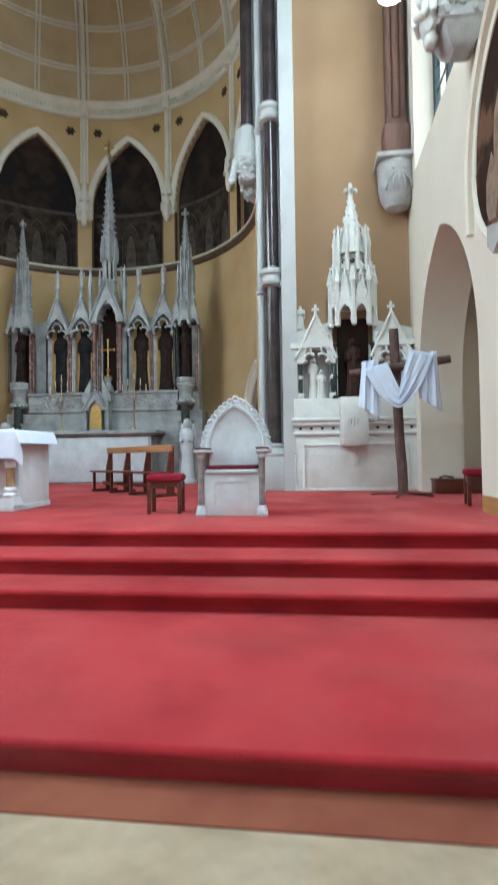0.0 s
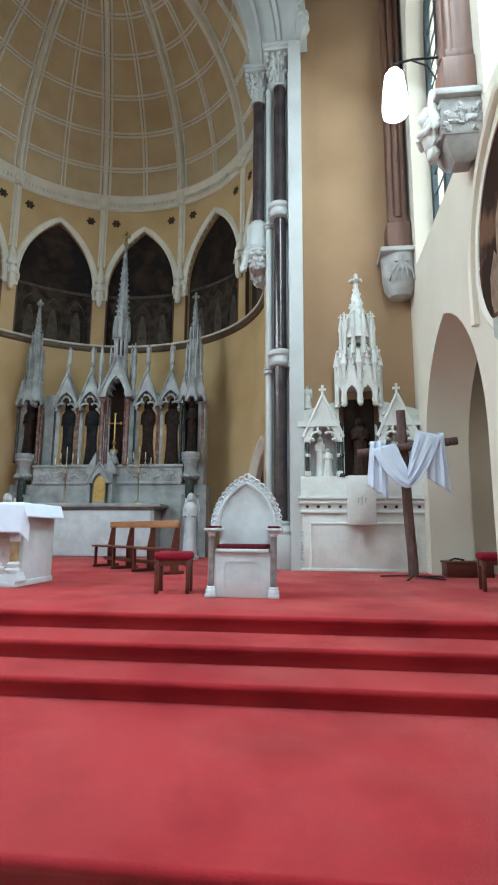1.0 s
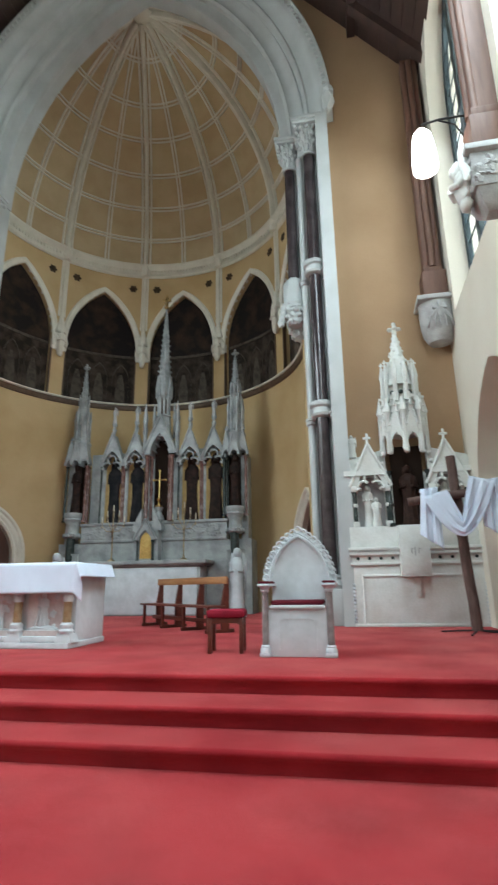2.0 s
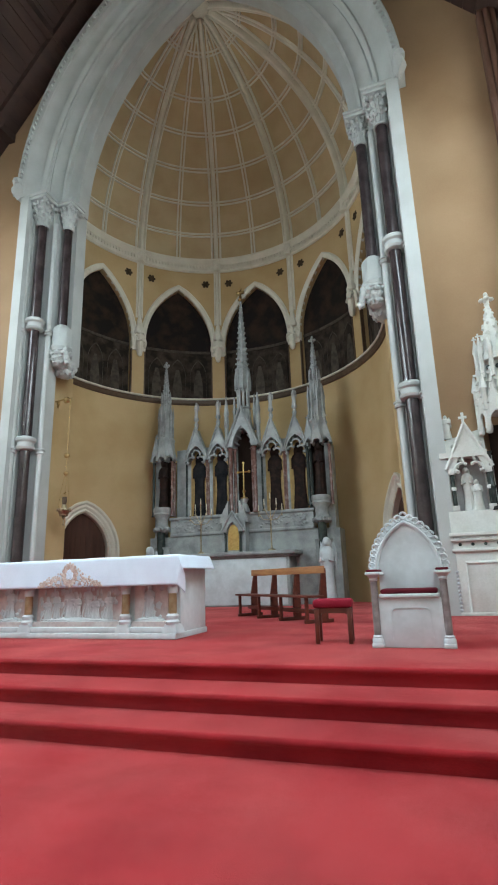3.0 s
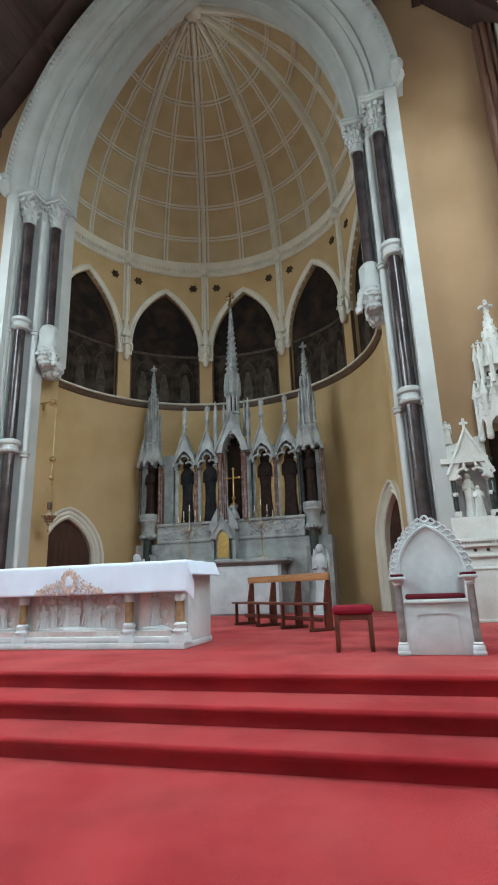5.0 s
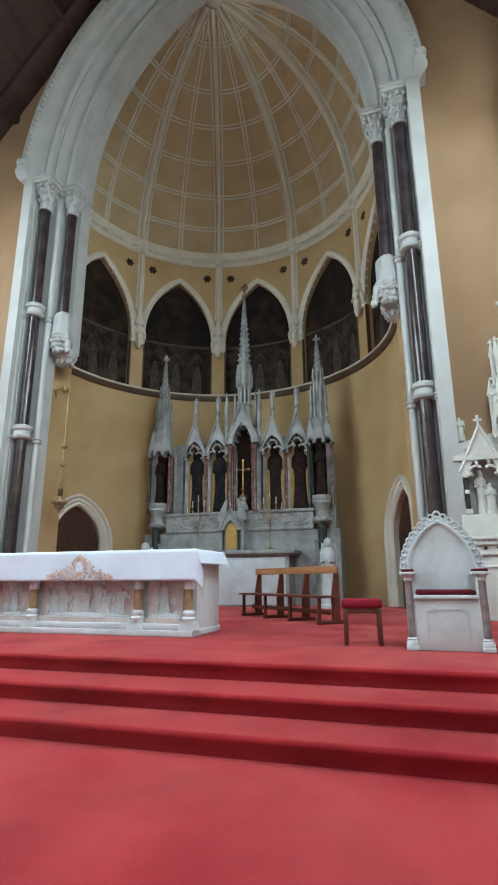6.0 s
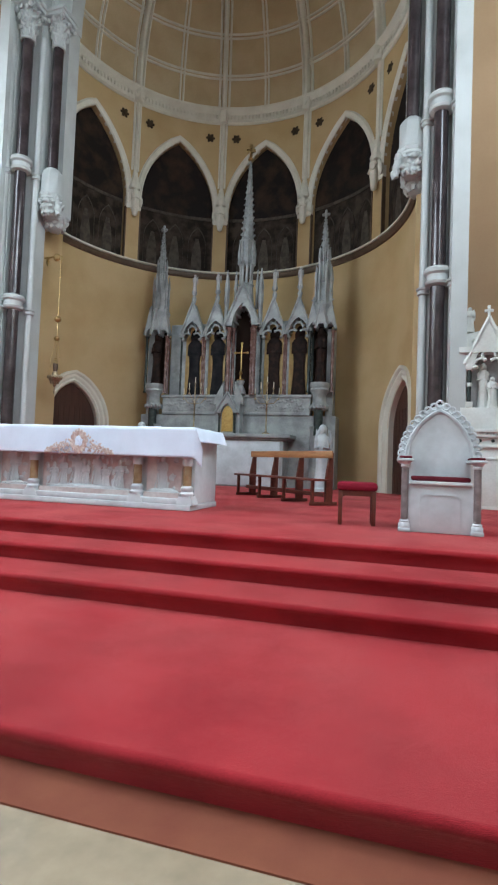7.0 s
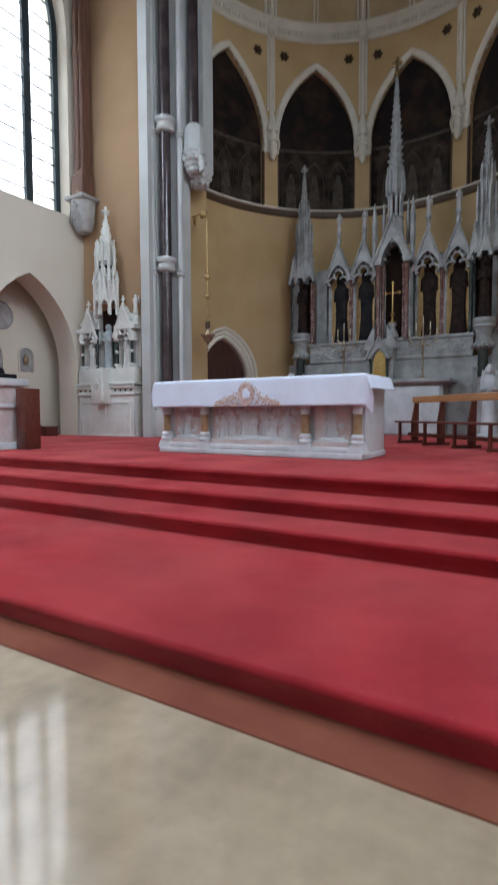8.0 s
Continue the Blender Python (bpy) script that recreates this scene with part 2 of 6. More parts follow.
def lathe(bm, profile, cx=0.0, cy=0.0, n=16, turn=0.0, sx=1.0, sy=1.0, lobes=0, lobe=0.0):
    """A turned solid from (radius, z) pairs."""
    rings = []
    for r, z in profile:
        ring = []
        for i in range(n):
            a = 2 * math.pi * i / n + turn
            k = r * (1 + lobe * math.cos(lobes * a)) if lobes else r
            ring.append(bm.verts.new((cx + k * sx * math.cos(a), cy + k * sy * math.sin(a), z)))
        rings.append(ring)
    for a, b in zip(rings, rings[1:]):
        for i in range(n):
            bm.faces.new((a[i], a[(i + 1) % n], b[(i + 1) % n], b[i]))
    bm.faces.new(rings[0][::-1])
    bm.faces.new(rings[-1])


def tube(bm, pts, r, n=8, taper=1.0):
    """A round bar along points."""
    rings = []
    for i, p in enumerate(pts):
        p = Vector(p)
        d = (Vector(pts[min(i + 1, len(pts) - 1)]) - Vector(pts[max(i - 1, 0)])).normalized()
        s = d.cross(Vector((0.03, 0.05, 1)) if abs(d.z) < 0.9 else Vector((1, 0.1, 0))).normalized()
        t = d.cross(s)
        k = r * (1 + (taper - 1) * i / max(1, len(pts) - 1))
        rings.append([bm.verts.new(p + k * (math.cos(2 * math.pi * j / n) * s + math.sin(2 * math.pi * j / n) * t)) for j in range(n)])
    for a, b in zip(rings, rings[1:]):
        for i in range(n):
            bm.faces.new((a[i], a[(i + 1) % n], b[(i + 1) % n], b[i]))
    bm.faces.new(rings[0][::-1])
    bm.faces.new(rings[-1])


def sweep(bm, path, profile, f=flat):
    """Sweeps a closed profile of (outward offset, depth) along a path in (u, v)."""
    rows = []
    for i, (u, v) in enumerate(path):
        a, b = path[max(i - 1, 0)], path[min(i + 1, len(path) - 1)]
        du, dv = b[0] - a[0], b[1] - a[1]
        k = math.hypot(du, dv) or 1
        nu, nv = -dv / k, du / k
        rows.append([bm.verts.new(f(u + o * nu, v + o * nv, w)) for o, w in profile])
    m = len(profile)
    for a, b in zip(rows, rows[1:]):
        for i in range(m):
            bm.faces.new((a[i], a[(i + 1) % m], b[(i + 1) % m], b[i]))
    bm.faces.new(rows[0])
    bm.faces.new(rows[-1][::-1])


def blob(bm, x, y, z, sx, sy, sz, rough=0.0, sub=2, seed=0):
    """A rounded lump; rough makes it uneven as carved stone is."""
    made = bmesh.ops.create_icosphere(bm, subdivisions=sub, radius=1.0)["verts"]
    for v in made:
        k = 1 + rough * noise.noise(v.co * 2.3 + Vector((seed * 3.1 + x, y, z)))
        v.co = Vector((x + v.co.x * sx * k, y + v.co.y * sy * k, z + v.co.z * sz * k))


def mesh_of(bm, name, mats, smooth=None):
    bmesh.ops.recalc_face_normals(bm, faces=bm.faces)
    me = bpy.data.meshes.new(name)
    bm.to_mesh(me)
    bm.free()
    for m in mats if isinstance(mats, (list, tuple)) else [mats]:
        me.materials.append(m)
    if smooth:
        me.shade_smooth()
        me.set_sharp_from_angle(angle=radians(smooth))
    return me


def part(name, bm, mat, parent, label="", smooth=40):
    ob = new(name, mesh_of(bm, name, mat, smooth))
    ob.parent = parent
    return tagged(ob, label)


def solid(name, bm, mat, label, category, group="", kind="", at=None, smooth=40):
    """A top-level thing or a piece of the setting that is one mesh."""
    ob = new(name, mesh_of(bm, name, mat, smooth))
    if at:
        ob.matrix_basis = at
    return tagged(ob, label, category, group, kind)


def thing(name, label, category, at, group="", kind=""):
    ob = new(name)
    ob.empty_display_size = 0.2
    ob.matrix_basis = at
    return tagged(ob, label, category, group, kind)


def B():
    return bmesh.new()


def robed(bm, h, w=0.2, x=0.0, y=0.0, z=0.0, wings=0, seed=0):
    """A plain robed statue shape of height h on the ground at (x, y, z)."""
    k = h
    prof = [(0.62, 0.0), (0.66, 0.03), (0.58, 0.15), (0.5, 0.35), (0.5, 0.5), (0.56, 0.62), (0.62, 0.72), (0.6, 0.79), (0.36, 0.835), (0.2, 0.86)]
    lathe(bm, [(r * w * 1.6, z + k * t) for r, t in prof], x, y, 20, 0.2 * seed, 1.0, 0.72, 9, 0.06)
    blob(bm, x, y, z + k * 0.925, k * 0.062, k * 0.068, k * 0.08, 0.1)
    blob(bm, x, y + k * 0.03, z + k * 0.89, k * 0.078, k * 0.06, k * 0.115, 0.15)
    for s in (-1, 1):
        tube(bm, [(x + s * w * 0.85, y, z + k * 0.77), (x + s * w * 0.95, y - w * 0.25, z + k * 0.62), (x + s * w * 0.3, y - w * 0.8, z + k * 0.64)], w * 0.26, 8, 0.7)
        if wings:
            for i, (dx, dz, sz) in enumerate(((0.75, 0.80, 0.13), (0.95, 0.74, 0.2), (1.1, 0.66, 0.2))):
                blob(bm, x + s * w * dx, y + w * 0.75, z + k * dz, w * 0.17, w * 0.1, k * sz, 0.2, 2, i)


# ---- the large structure ----
def prism_x(bm, poly, x0, x1):
    """Extrudes a polygon of (y, z) along x."""
    a = [bm.verts.new((x0, y, z)) for y, z in poly]
    b = [bm.verts.new((x1, y, z)) for y, z in poly]
    n = len(poly)
    for i in range(n):
        bm.faces.new((a[i], a[(i + 1) % n], b[(i + 1) % n], b[i]))
    bm.faces.new(a)
    bm.faces.new(b[::-1])


def prism_z(bm, poly, z0, z1):
    """Extrudes a polygon of (x, y) upwards."""
    a = [bm.verts.new((x, y, z0)) for x, y in poly]
    b = [bm.verts.new((x, y, z1)) for x, y in poly]
    n = len(poly)
    for i in range(n):
        bm.faces.new((a[i], a[(i + 1) % n], b[(i + 1) % n], b[i]))
    bm.faces.new(a)
    bm.faces.new(b[::-1])


bm = B()
box(bm, WL - 2, WR + 2, -18.5, 2.8, -0.2, 0.0)
solid("floor", bm, MARBLE_FLOOR, "polished beige marble church floor", "floor", kind="structure")
bm = B()
box(bm, WL + 0.01, WR - 0.01, 2.145, 2.6, -0.01, 0.009)
solid("carpet_border", bm, CARPET_OLD, "worn brownish red carpet strip on the marble floor", "carpet", kind="structure")


def step(y, z0, z1, yback):
    bm = B()
    r = 0.035
    poly = [(yback, z0 - 0.1), (y + 0.01, z0 - 0.1), (y + 0.01, z0 + 0.02), (y - 0.012, z1 - 2.2 * r)]
    for i in range(7):
        a = math.pi * (0.25 + 0.75 * i / 6)
        poly.append((y - 0.002 - r * math.sin(a), z1 - r - r * math.cos(a)))
    poly.append((yback, z1))
    prism_x(bm, poly, WL + 0.004, WR - 0.004)
    return bm


STEPS = (2.425, 4.51, 5.09, 5.703)
TOPS = (0.0, 0.18, 0.36, 0.54, P)
for i, y in enumerate(STEPS):
    back = STEPS[i + 1] + 0.1 if i < 3 else 6.2
    solid(f"step_{i + 1}", step(y, TOPS[i], TOPS[i + 1], back), CARPET, "red carpeted sanctuary step with rounded nosing", "step", kind="structure")
bm = B()
box(bm, WL - 1.7, WR + 1.7, 5.9, 21.5, 0.4, P - 0.003)
solid("sanctuary_floor", bm, CARPET, "red carpeted sanctuary floor above the steps", "floor", kind="structure")

# the wall of the chancel arch
ARCH_OUT = 6.45
bm = B()
arch = ogive(ARCH_OUT, SPRING, 24.3, 16, AC)
slab(bm, [(WL - 0.6, P - 0.2, 28), (AC - ARCH_OUT, P - 0.2, 28)], WALL_E, WALL_E + 0.6)
slab(bm, [(AC + ARCH_OUT, P - 0.2, 28), (WR + 0.6, P - 0.2, 28)], WALL_E, WALL_E + 0.6)
slab(bm, [(x, z, 28.0) for x, z in arch], WALL_E, WALL_E + 0.6)
wall_east = solid("wall_east", bm, OCHRE, "ochre painted wall round the chancel arch", "wall", kind="structure")

def ring(bm, x, y, z, r, h):
    lathe(bm, [(r * 1.1, z - h / 2), (r * 1.6, z - h * 0.42), (r * 1.75, z - h * 0.28), (r * 1.55, z - h * 0.15), (r * 1.55, z + 0.02), (r * 1.9, z + h * 0.14), (r * 1.95, z + h * 0.3), (r * 1.7, z + h * 0.42), (r * 1.1, z + h / 2)], x, y, 20)


# jambs of the arch, with nooks for the shafts
for s in (1, -1):
    bm = B()
    low = [(6.46, EAST - 0.05), (6.12, EAST - 0.05), (6.12, 12.52), (6.2, 12.56), (6.2, 12.70), (6.12, 12.74), (6.12, 13.12), (5.66, 13.12), (5.66, 13.22), (5.60, 13.26), (5.60, 14.2), (6.46, 14.2)]
    if s < 0:
        low[-2:] = [(5.60, 13.72), (6.46, 13.72)]
    high_ = low[:7] + [(5.62, 13.12), (5.62, 13.2), (5.5, 13.24), (5.5, 13.68), (5.05, 13.68), (5.05, 14.2), (6.46, 14.2)]
    prism_z(bm, [(AC + s * u, y) for u, y in low], P - 0.1, 8.92)
    prism_z(bm, [(AC + s * u, y) for u, y in high_], 8.92, SPRING - 0.12)
    # tapering corbel under the inner order
    lathe(bm, [(0.05, 8.42), (0.16, 8.46), (0.27, 8.6), (0.37, 8.8), (0.42, 8.88), (0.42, 8.94)], AC + s * 5.36, 13.86, 16, 0.2)
    for i in range(20):
        a = i * 0.628
        r = 0.24 + 0.09 * (i // 10)
        blob(bm, AC + s * 5.36 + r * math.cos(a), 13.86 + r * math.sin(a), 8.58 + 0.18 * (i // 10), 0.08, 0.08, 0.1, 0.6, 2, i)
    jamb = solid("arch_jamb", bm, TRIM, "white painted stepped stone jamb of the chancel arch", "jamb", kind="structure")
    bm = B()
    lathe(bm, [(0.11, P), (0.11, SPRING - 0.9)], AC + s * 6.2, 12.62, 14)
    part("side_shaft", bm, TRIM, jamb)
    for sx, sy in ((6.2, 12.62), (5.56, 13.16)):
        for z in (5.0, 9.1):
            bm = B()
            ring(bm, AC + s * sx, sy, P + z, 0.085, 0.2)
            part("shaft_ring", bm, TRIM, jamb)
    bm = B()
    lathe(bm, [(0.10, P), (0.10, SPRING - 0.9)], AC + s * 5.56, 13.16, 14)
    part("side_shaft", bm, TRIM, jamb)

bm = B()
box(bm, AC - 6.46, AC - 5.9, 13.72, 15.0, P - 0.1, 8.9)
solid("apse_return", bm, APSE_PAINT, "ochre painted return of the apse wall", "wall", kind="structure")

# the arch's mouldings, order by order
def arch_path(half, n=22):
    c = 4.6 - (half - 5.0) * 0.875
    r = half + c
    return ogive(half, SPRING - 0.12, SPRING + math.sqrt(r * r - c * c), n, AC)


arch_ring = thing("arch_mouldings", "white painted pointed chancel arch with deep mouldings", "arch", pose(0, 0, 0), kind="structure")
bm = B()
sweep(bm, arch_path(6.35), [(0.0, WALL_E + 0.05), (0.0, EAST - 0.04), (0.05, EAST - 0.09), (0.14, EAST - 0.1), (0.26, EAST - 0.17), (0.30, EAST - 0.14), (0.30, WALL_E + 0.05)])
part("hood_mould", bm, TRIM, arch_ring)
bm = B()
sweep(bm, arch_path(5.85), [(0.55, EAST - 0.03), (0.50, EAST - 0.05), (0.43, 12.41), (0.40, 12.5), (0.30, 12.62), (0.12, 12.70), (0.06, 12.66), (0.0, 12.70), (-0.03, 12.8), (0.02, 12.9),
                            (-0.02, 12.95), (0.0, 13.3), (0.55, 13.3)])
part("outer_order", bm, TRIM, arch_ring)
bm = B()
sweep(bm, arch_path(5.35), [(0.5, 12.99), (0.42, 12.97), (0.36, 13.05), (0.22, 13.16), (0.08, 13.18), (0.0, 13.14), (-0.07, 13.2), (-0.07, 13.32), (0.0, 13.38), (0.0, 13.7), (0.5, 13.7)])
part("middle_order", bm, TRIM, arch_ring)
bm = B()
sweep(bm, arch_path(5.0), [(0.40, 13.42), (0.30, 13.46), (0.14, 13.56), (0.05, 13.55), (-0.03, 13.6), (-0.03, 13.74), (0.03, 13.8), (0.0, 14.2), (0.40, 14.2)])
part("inner_order", bm, TRIM, arch_ring)
bm = B()
for x, z in arch_path(6.5, 60):
    box(bm, x - 0.05, x + 0.05, EAST - 0.185, EAST - 0.1, z - 0.05, z + 0.05)
tagged(part("hood_beading", bm, TRIM, arch_ring), kind="stuff")


def leaf_capital(bm, x, y, z0, z1, r0, r1, n=8, square=True):
    """A carved capital: a bell, two rows of curling leaves and a square top."""
    h = z1 - z0
    lathe(bm, [(r0 * 1.25, z0), (r0 * 1.32, z0 + 0.03), (r0 * 1.25, z0 + 0.07), (r0 * 1.02, z0 + 0.09), (r0 * 1.1, z0 + h * 0.4), (r1 * 0.8, z0 + h * 0.75)], x, y, 16)
    for row, (zz, rr, sz, m) in enumerate(((0.34, 0.56, 0.075, n), (0.52, 0.72, 0.07, n), (0.70, 0.88, 0.07, n + 4))):
        for i in range(m):
            a = 2 * math.pi * (i + row * 0.5) / m
            px, py = x + r1 * rr * math.cos(a), y + r1 * rr * math.sin(a)
            blob(bm, px, py, z0 + h * zz, r1 * 0.17, r1 * 0.17, h * sz, 0.7, 2, i + row * 9)
            tube(bm, [(x + r0 * math.cos(a), y + r0 * math.sin(a), z0 + h * (zz - 0.26)), (px * 0.85 + x * 0.15, py * 0.85 + y * 0.15, z0 + h * zz)], r1 * 0.12, 6, 0.7)
    for a in (0.785, 2.356, 3.927, 5.498):
        blob(bm, x + r1 * 1.18 * math.cos(a), y + r1 * 1.18 * math.sin(a), z0 + h * 0.73, r1 * 0.2, r1 * 0.2, h * 0.075, 0.5, 2, a)
    k = r1 * 1.02
    box(bm, x - k, x + k, y - k, y + k, z0 + h * 0.80, z0 + h * 0.9, 0.02)
    box(bm, x - k * 1.1, x + k * 1.1, y - k * 1.1, y + k * 1.1, z0 + h * 0.9, z1, 0.02)


for s in (1, -1):
    x, y = AC + s * 5.86, 12.84
    col = thing("arch_column", "tall polished dark marble column with white shaft rings", "column", pose(x, y, P), "chancel arch columns")
    bm = B()
    box(bm, -0.36, 0.36, -0.36, 0.34, 0, 0.8, 0.02)
    lathe(bm, [(0.36, 0.8), (0.38, 0.88), (0.32, 0.97), (0.25, 1.01), (0.28, 1.07), (0.19, 1.13)], 0, 0, 20)
    part("base", bm, TRIM, col, "white painted moulded base")
    for a, b in ((1.1, 5.05), (5.4, 9.15), (9.5, 13.15)):
        bm = B()
        lathe(bm, [(0.168, a), (0.162, b)], 0, 0, 20)
        part("shaft", bm, DARK_MARBLE, col)
    for z in (5.22, 9.33):
        bm = B()
        ring(bm, 0, 0, z, 0.165, 0.46)
        part("shaft_ring", bm, TRIM, col, "white moulded shaft ring")
    bm = B()
    leaf_capital(bm, 0, 0, 13.1, SPRING - P - 0.02, 0.17, 0.40)
    part("capital", bm, TRIM, col, "white carved leaf capital")
    # the inner shaft hangs on a carved bracket
    x, y = AC + s * 5.22, 13.42
    col = thing("corbelled_column", "short dark marble column on a carved white bracket", "column", pose(x, y, 8.2), "chancel arch columns")
    bm = B()
    lathe(bm, [(0.05, 0.46), (0.17, 0.5), (0.26, 0.66), (0.29, 0.95), (0.33, 0.98), (0.33, 1.05)], 0, 0.02, 16)
    for row in range(3):
        for i in range(9):
            a = 2 * math.pi * (i + 0.5 * row) / 9
            r = 0.19 + 0.06 * row
            blob(bm, r * math.cos(a), 0.02 + r * math.sin(a), 0.58 + 0.15 * row, 0.085, 0.085, 0.085, 0.7, 2, i + row)
    for i in range(4):
        blob(bm, -s * (0.30 + 0.03 * i), -0.12, 0.96 - 0.14 * i, 0.10, 0.08, 0.13, 0.5, 2, i)
    lathe(bm, [(0.36, 1.05), (0.38, 1.12), (0.33, 1.2), (0.33, 1.75), (0.28, 1.85), (0.19, 1.95)], 0, 0.02, 8, 0.39)
    part("bracket", bm, TRIM, col, "white carved bracket")
    bm = B()
    lathe(bm, [(0.158, 1.9), (0.152, 5.75)], 0, 0, 20)
    part("shaft", bm, DARK_MARBLE, col)
    bm = B()
    leaf_capital(bm, 0, 0, 5.7, SPRING - 8.2 - 0.04, 0.16, 0.36)
    part("capital", bm, TRIM, col, "white carved leaf capital")
    # label stop at the foot of the hood mould
    bm = B()
    blob(bm, 0, -0.12, 0.25, 0.17, 0.2, 0.34, 0.5, 2, s)
    blob(bm, 0.02, -0.16, 0.55, 0.16, 0.17, 0.18, 0.5, 2, s + 4)
    solid("label_stop", bm, TRIM, "white carved label stop at the arch's foot", "carving", at=pose(AC + s * 6.52, EAST - 0.06, SPRING - 0.15))

# ---- apse ----
UP = 0.25                      # lift of the apse's upper storey
BAY = 34.6
THETA = [-2, -1, 0, 1, 2]
WIN_HALF, WIN_SPRING, WIN_APEX, SILL, CORN = 14.2, 11.5, 14.35, 8.98, 15.3
DOOR_HALF, DOOR_SPRING, DOOR_APEX, DOOR_TH = 10.2, 2.75, 4.2, 72.0


def steps_between(a, b, n):
    return [a + (b - a) * i / n for i in range(n + 1)]


cyl = bend(AR)


def arc_ogive(half, spring, apex, n, c):
    """A pointed arch on the apse wall: half width and place as angles."""
    k = math.degrees(1 / AR)
    return [(c + u * k, z) for u, z in ogive(half / k, spring, apex, n)]


bm = B()
for s in (-1, 1):
    door = arc_ogive(DOOR_HALF, DOOR_SPRING, DOOR_APEX, 7, s * DOOR_TH)
    slab(bm, [(u, z, 9.1) for u, z in door], 0, 0.35, cyl)
    end = s * (DOOR_TH + DOOR_HALF)
    slab(bm, [(u, P - 0.1, 9.1) for u in steps_between(end, s * 98, 2)], 0, 0.35, cyl)
slab(bm, [(u, P - 0.1, 9.1) for u in steps_between(-DOOR_TH + DOOR_HALF, DOOR_TH - DOOR_HALF, 40)], 0, 0.35, cyl)
wall_apse = solid("wall_apse_lower", bm, APSE_PAINT, "curved ochre painted apse wall", "wall", kind="structure")
before = set(scene.objects)
bm = B()
cols = [(-98, 8.85, CORN + 0.1), (-88, 8.85, CORN + 0.1)]
for k in THETA:
    c = k * BAY
    cols += [(c - BAY / 2, 8.85, CORN + 0.1), (c - WIN_HALF - 0.01, 8.85, CORN + 0.1)]
    cols += [(u, z, CORN + 0.1) for u, z in arc_ogive(WIN_HALF, WIN_SPRING, WIN_APEX, 10, c)]
    cols += [(c + WIN_HALF + 0.01, 8.85, CORN + 0.1)]
cols += [(BAY * 2.5, 8.85, CORN + 0.1), (88, 8.85, CORN + 0.1), (98, 8.85, CORN + 0.1)]
slab(bm, cols, 0, 0.3, cyl)
solid("wall_apse_upper", bm, APSE_PAINT, "ochre painted apse wall with five pointed recesses", "wall", kind="structure")

bm = B()
sweep(bm, [(u, 8.78) for u in steps_between(-98, 98, 60)], [(-0.02, 0.02), (-0.02, -0.05), (0.06, -0.10), (0.18, -0.10), (0.22, -0.02), (0.22, 0.02)], cyl)
solid("string_course", bm, BROWN_TRIM, "dark brown moulded string course round the apse", "moulding", kind="structure")
bm = B()
sweep(bm, [(u, 8.99) for u in steps_between(-98, 98, 60)], [(-0.01, 0.02), (-0.01, -0.13), (0.03, -0.15), (0.06, -0.13), (0.06, 0.02)], cyl)
solid("string_course_edge", bm, RIB, "cream edge of the apse string course", "moulding", kind="structure")

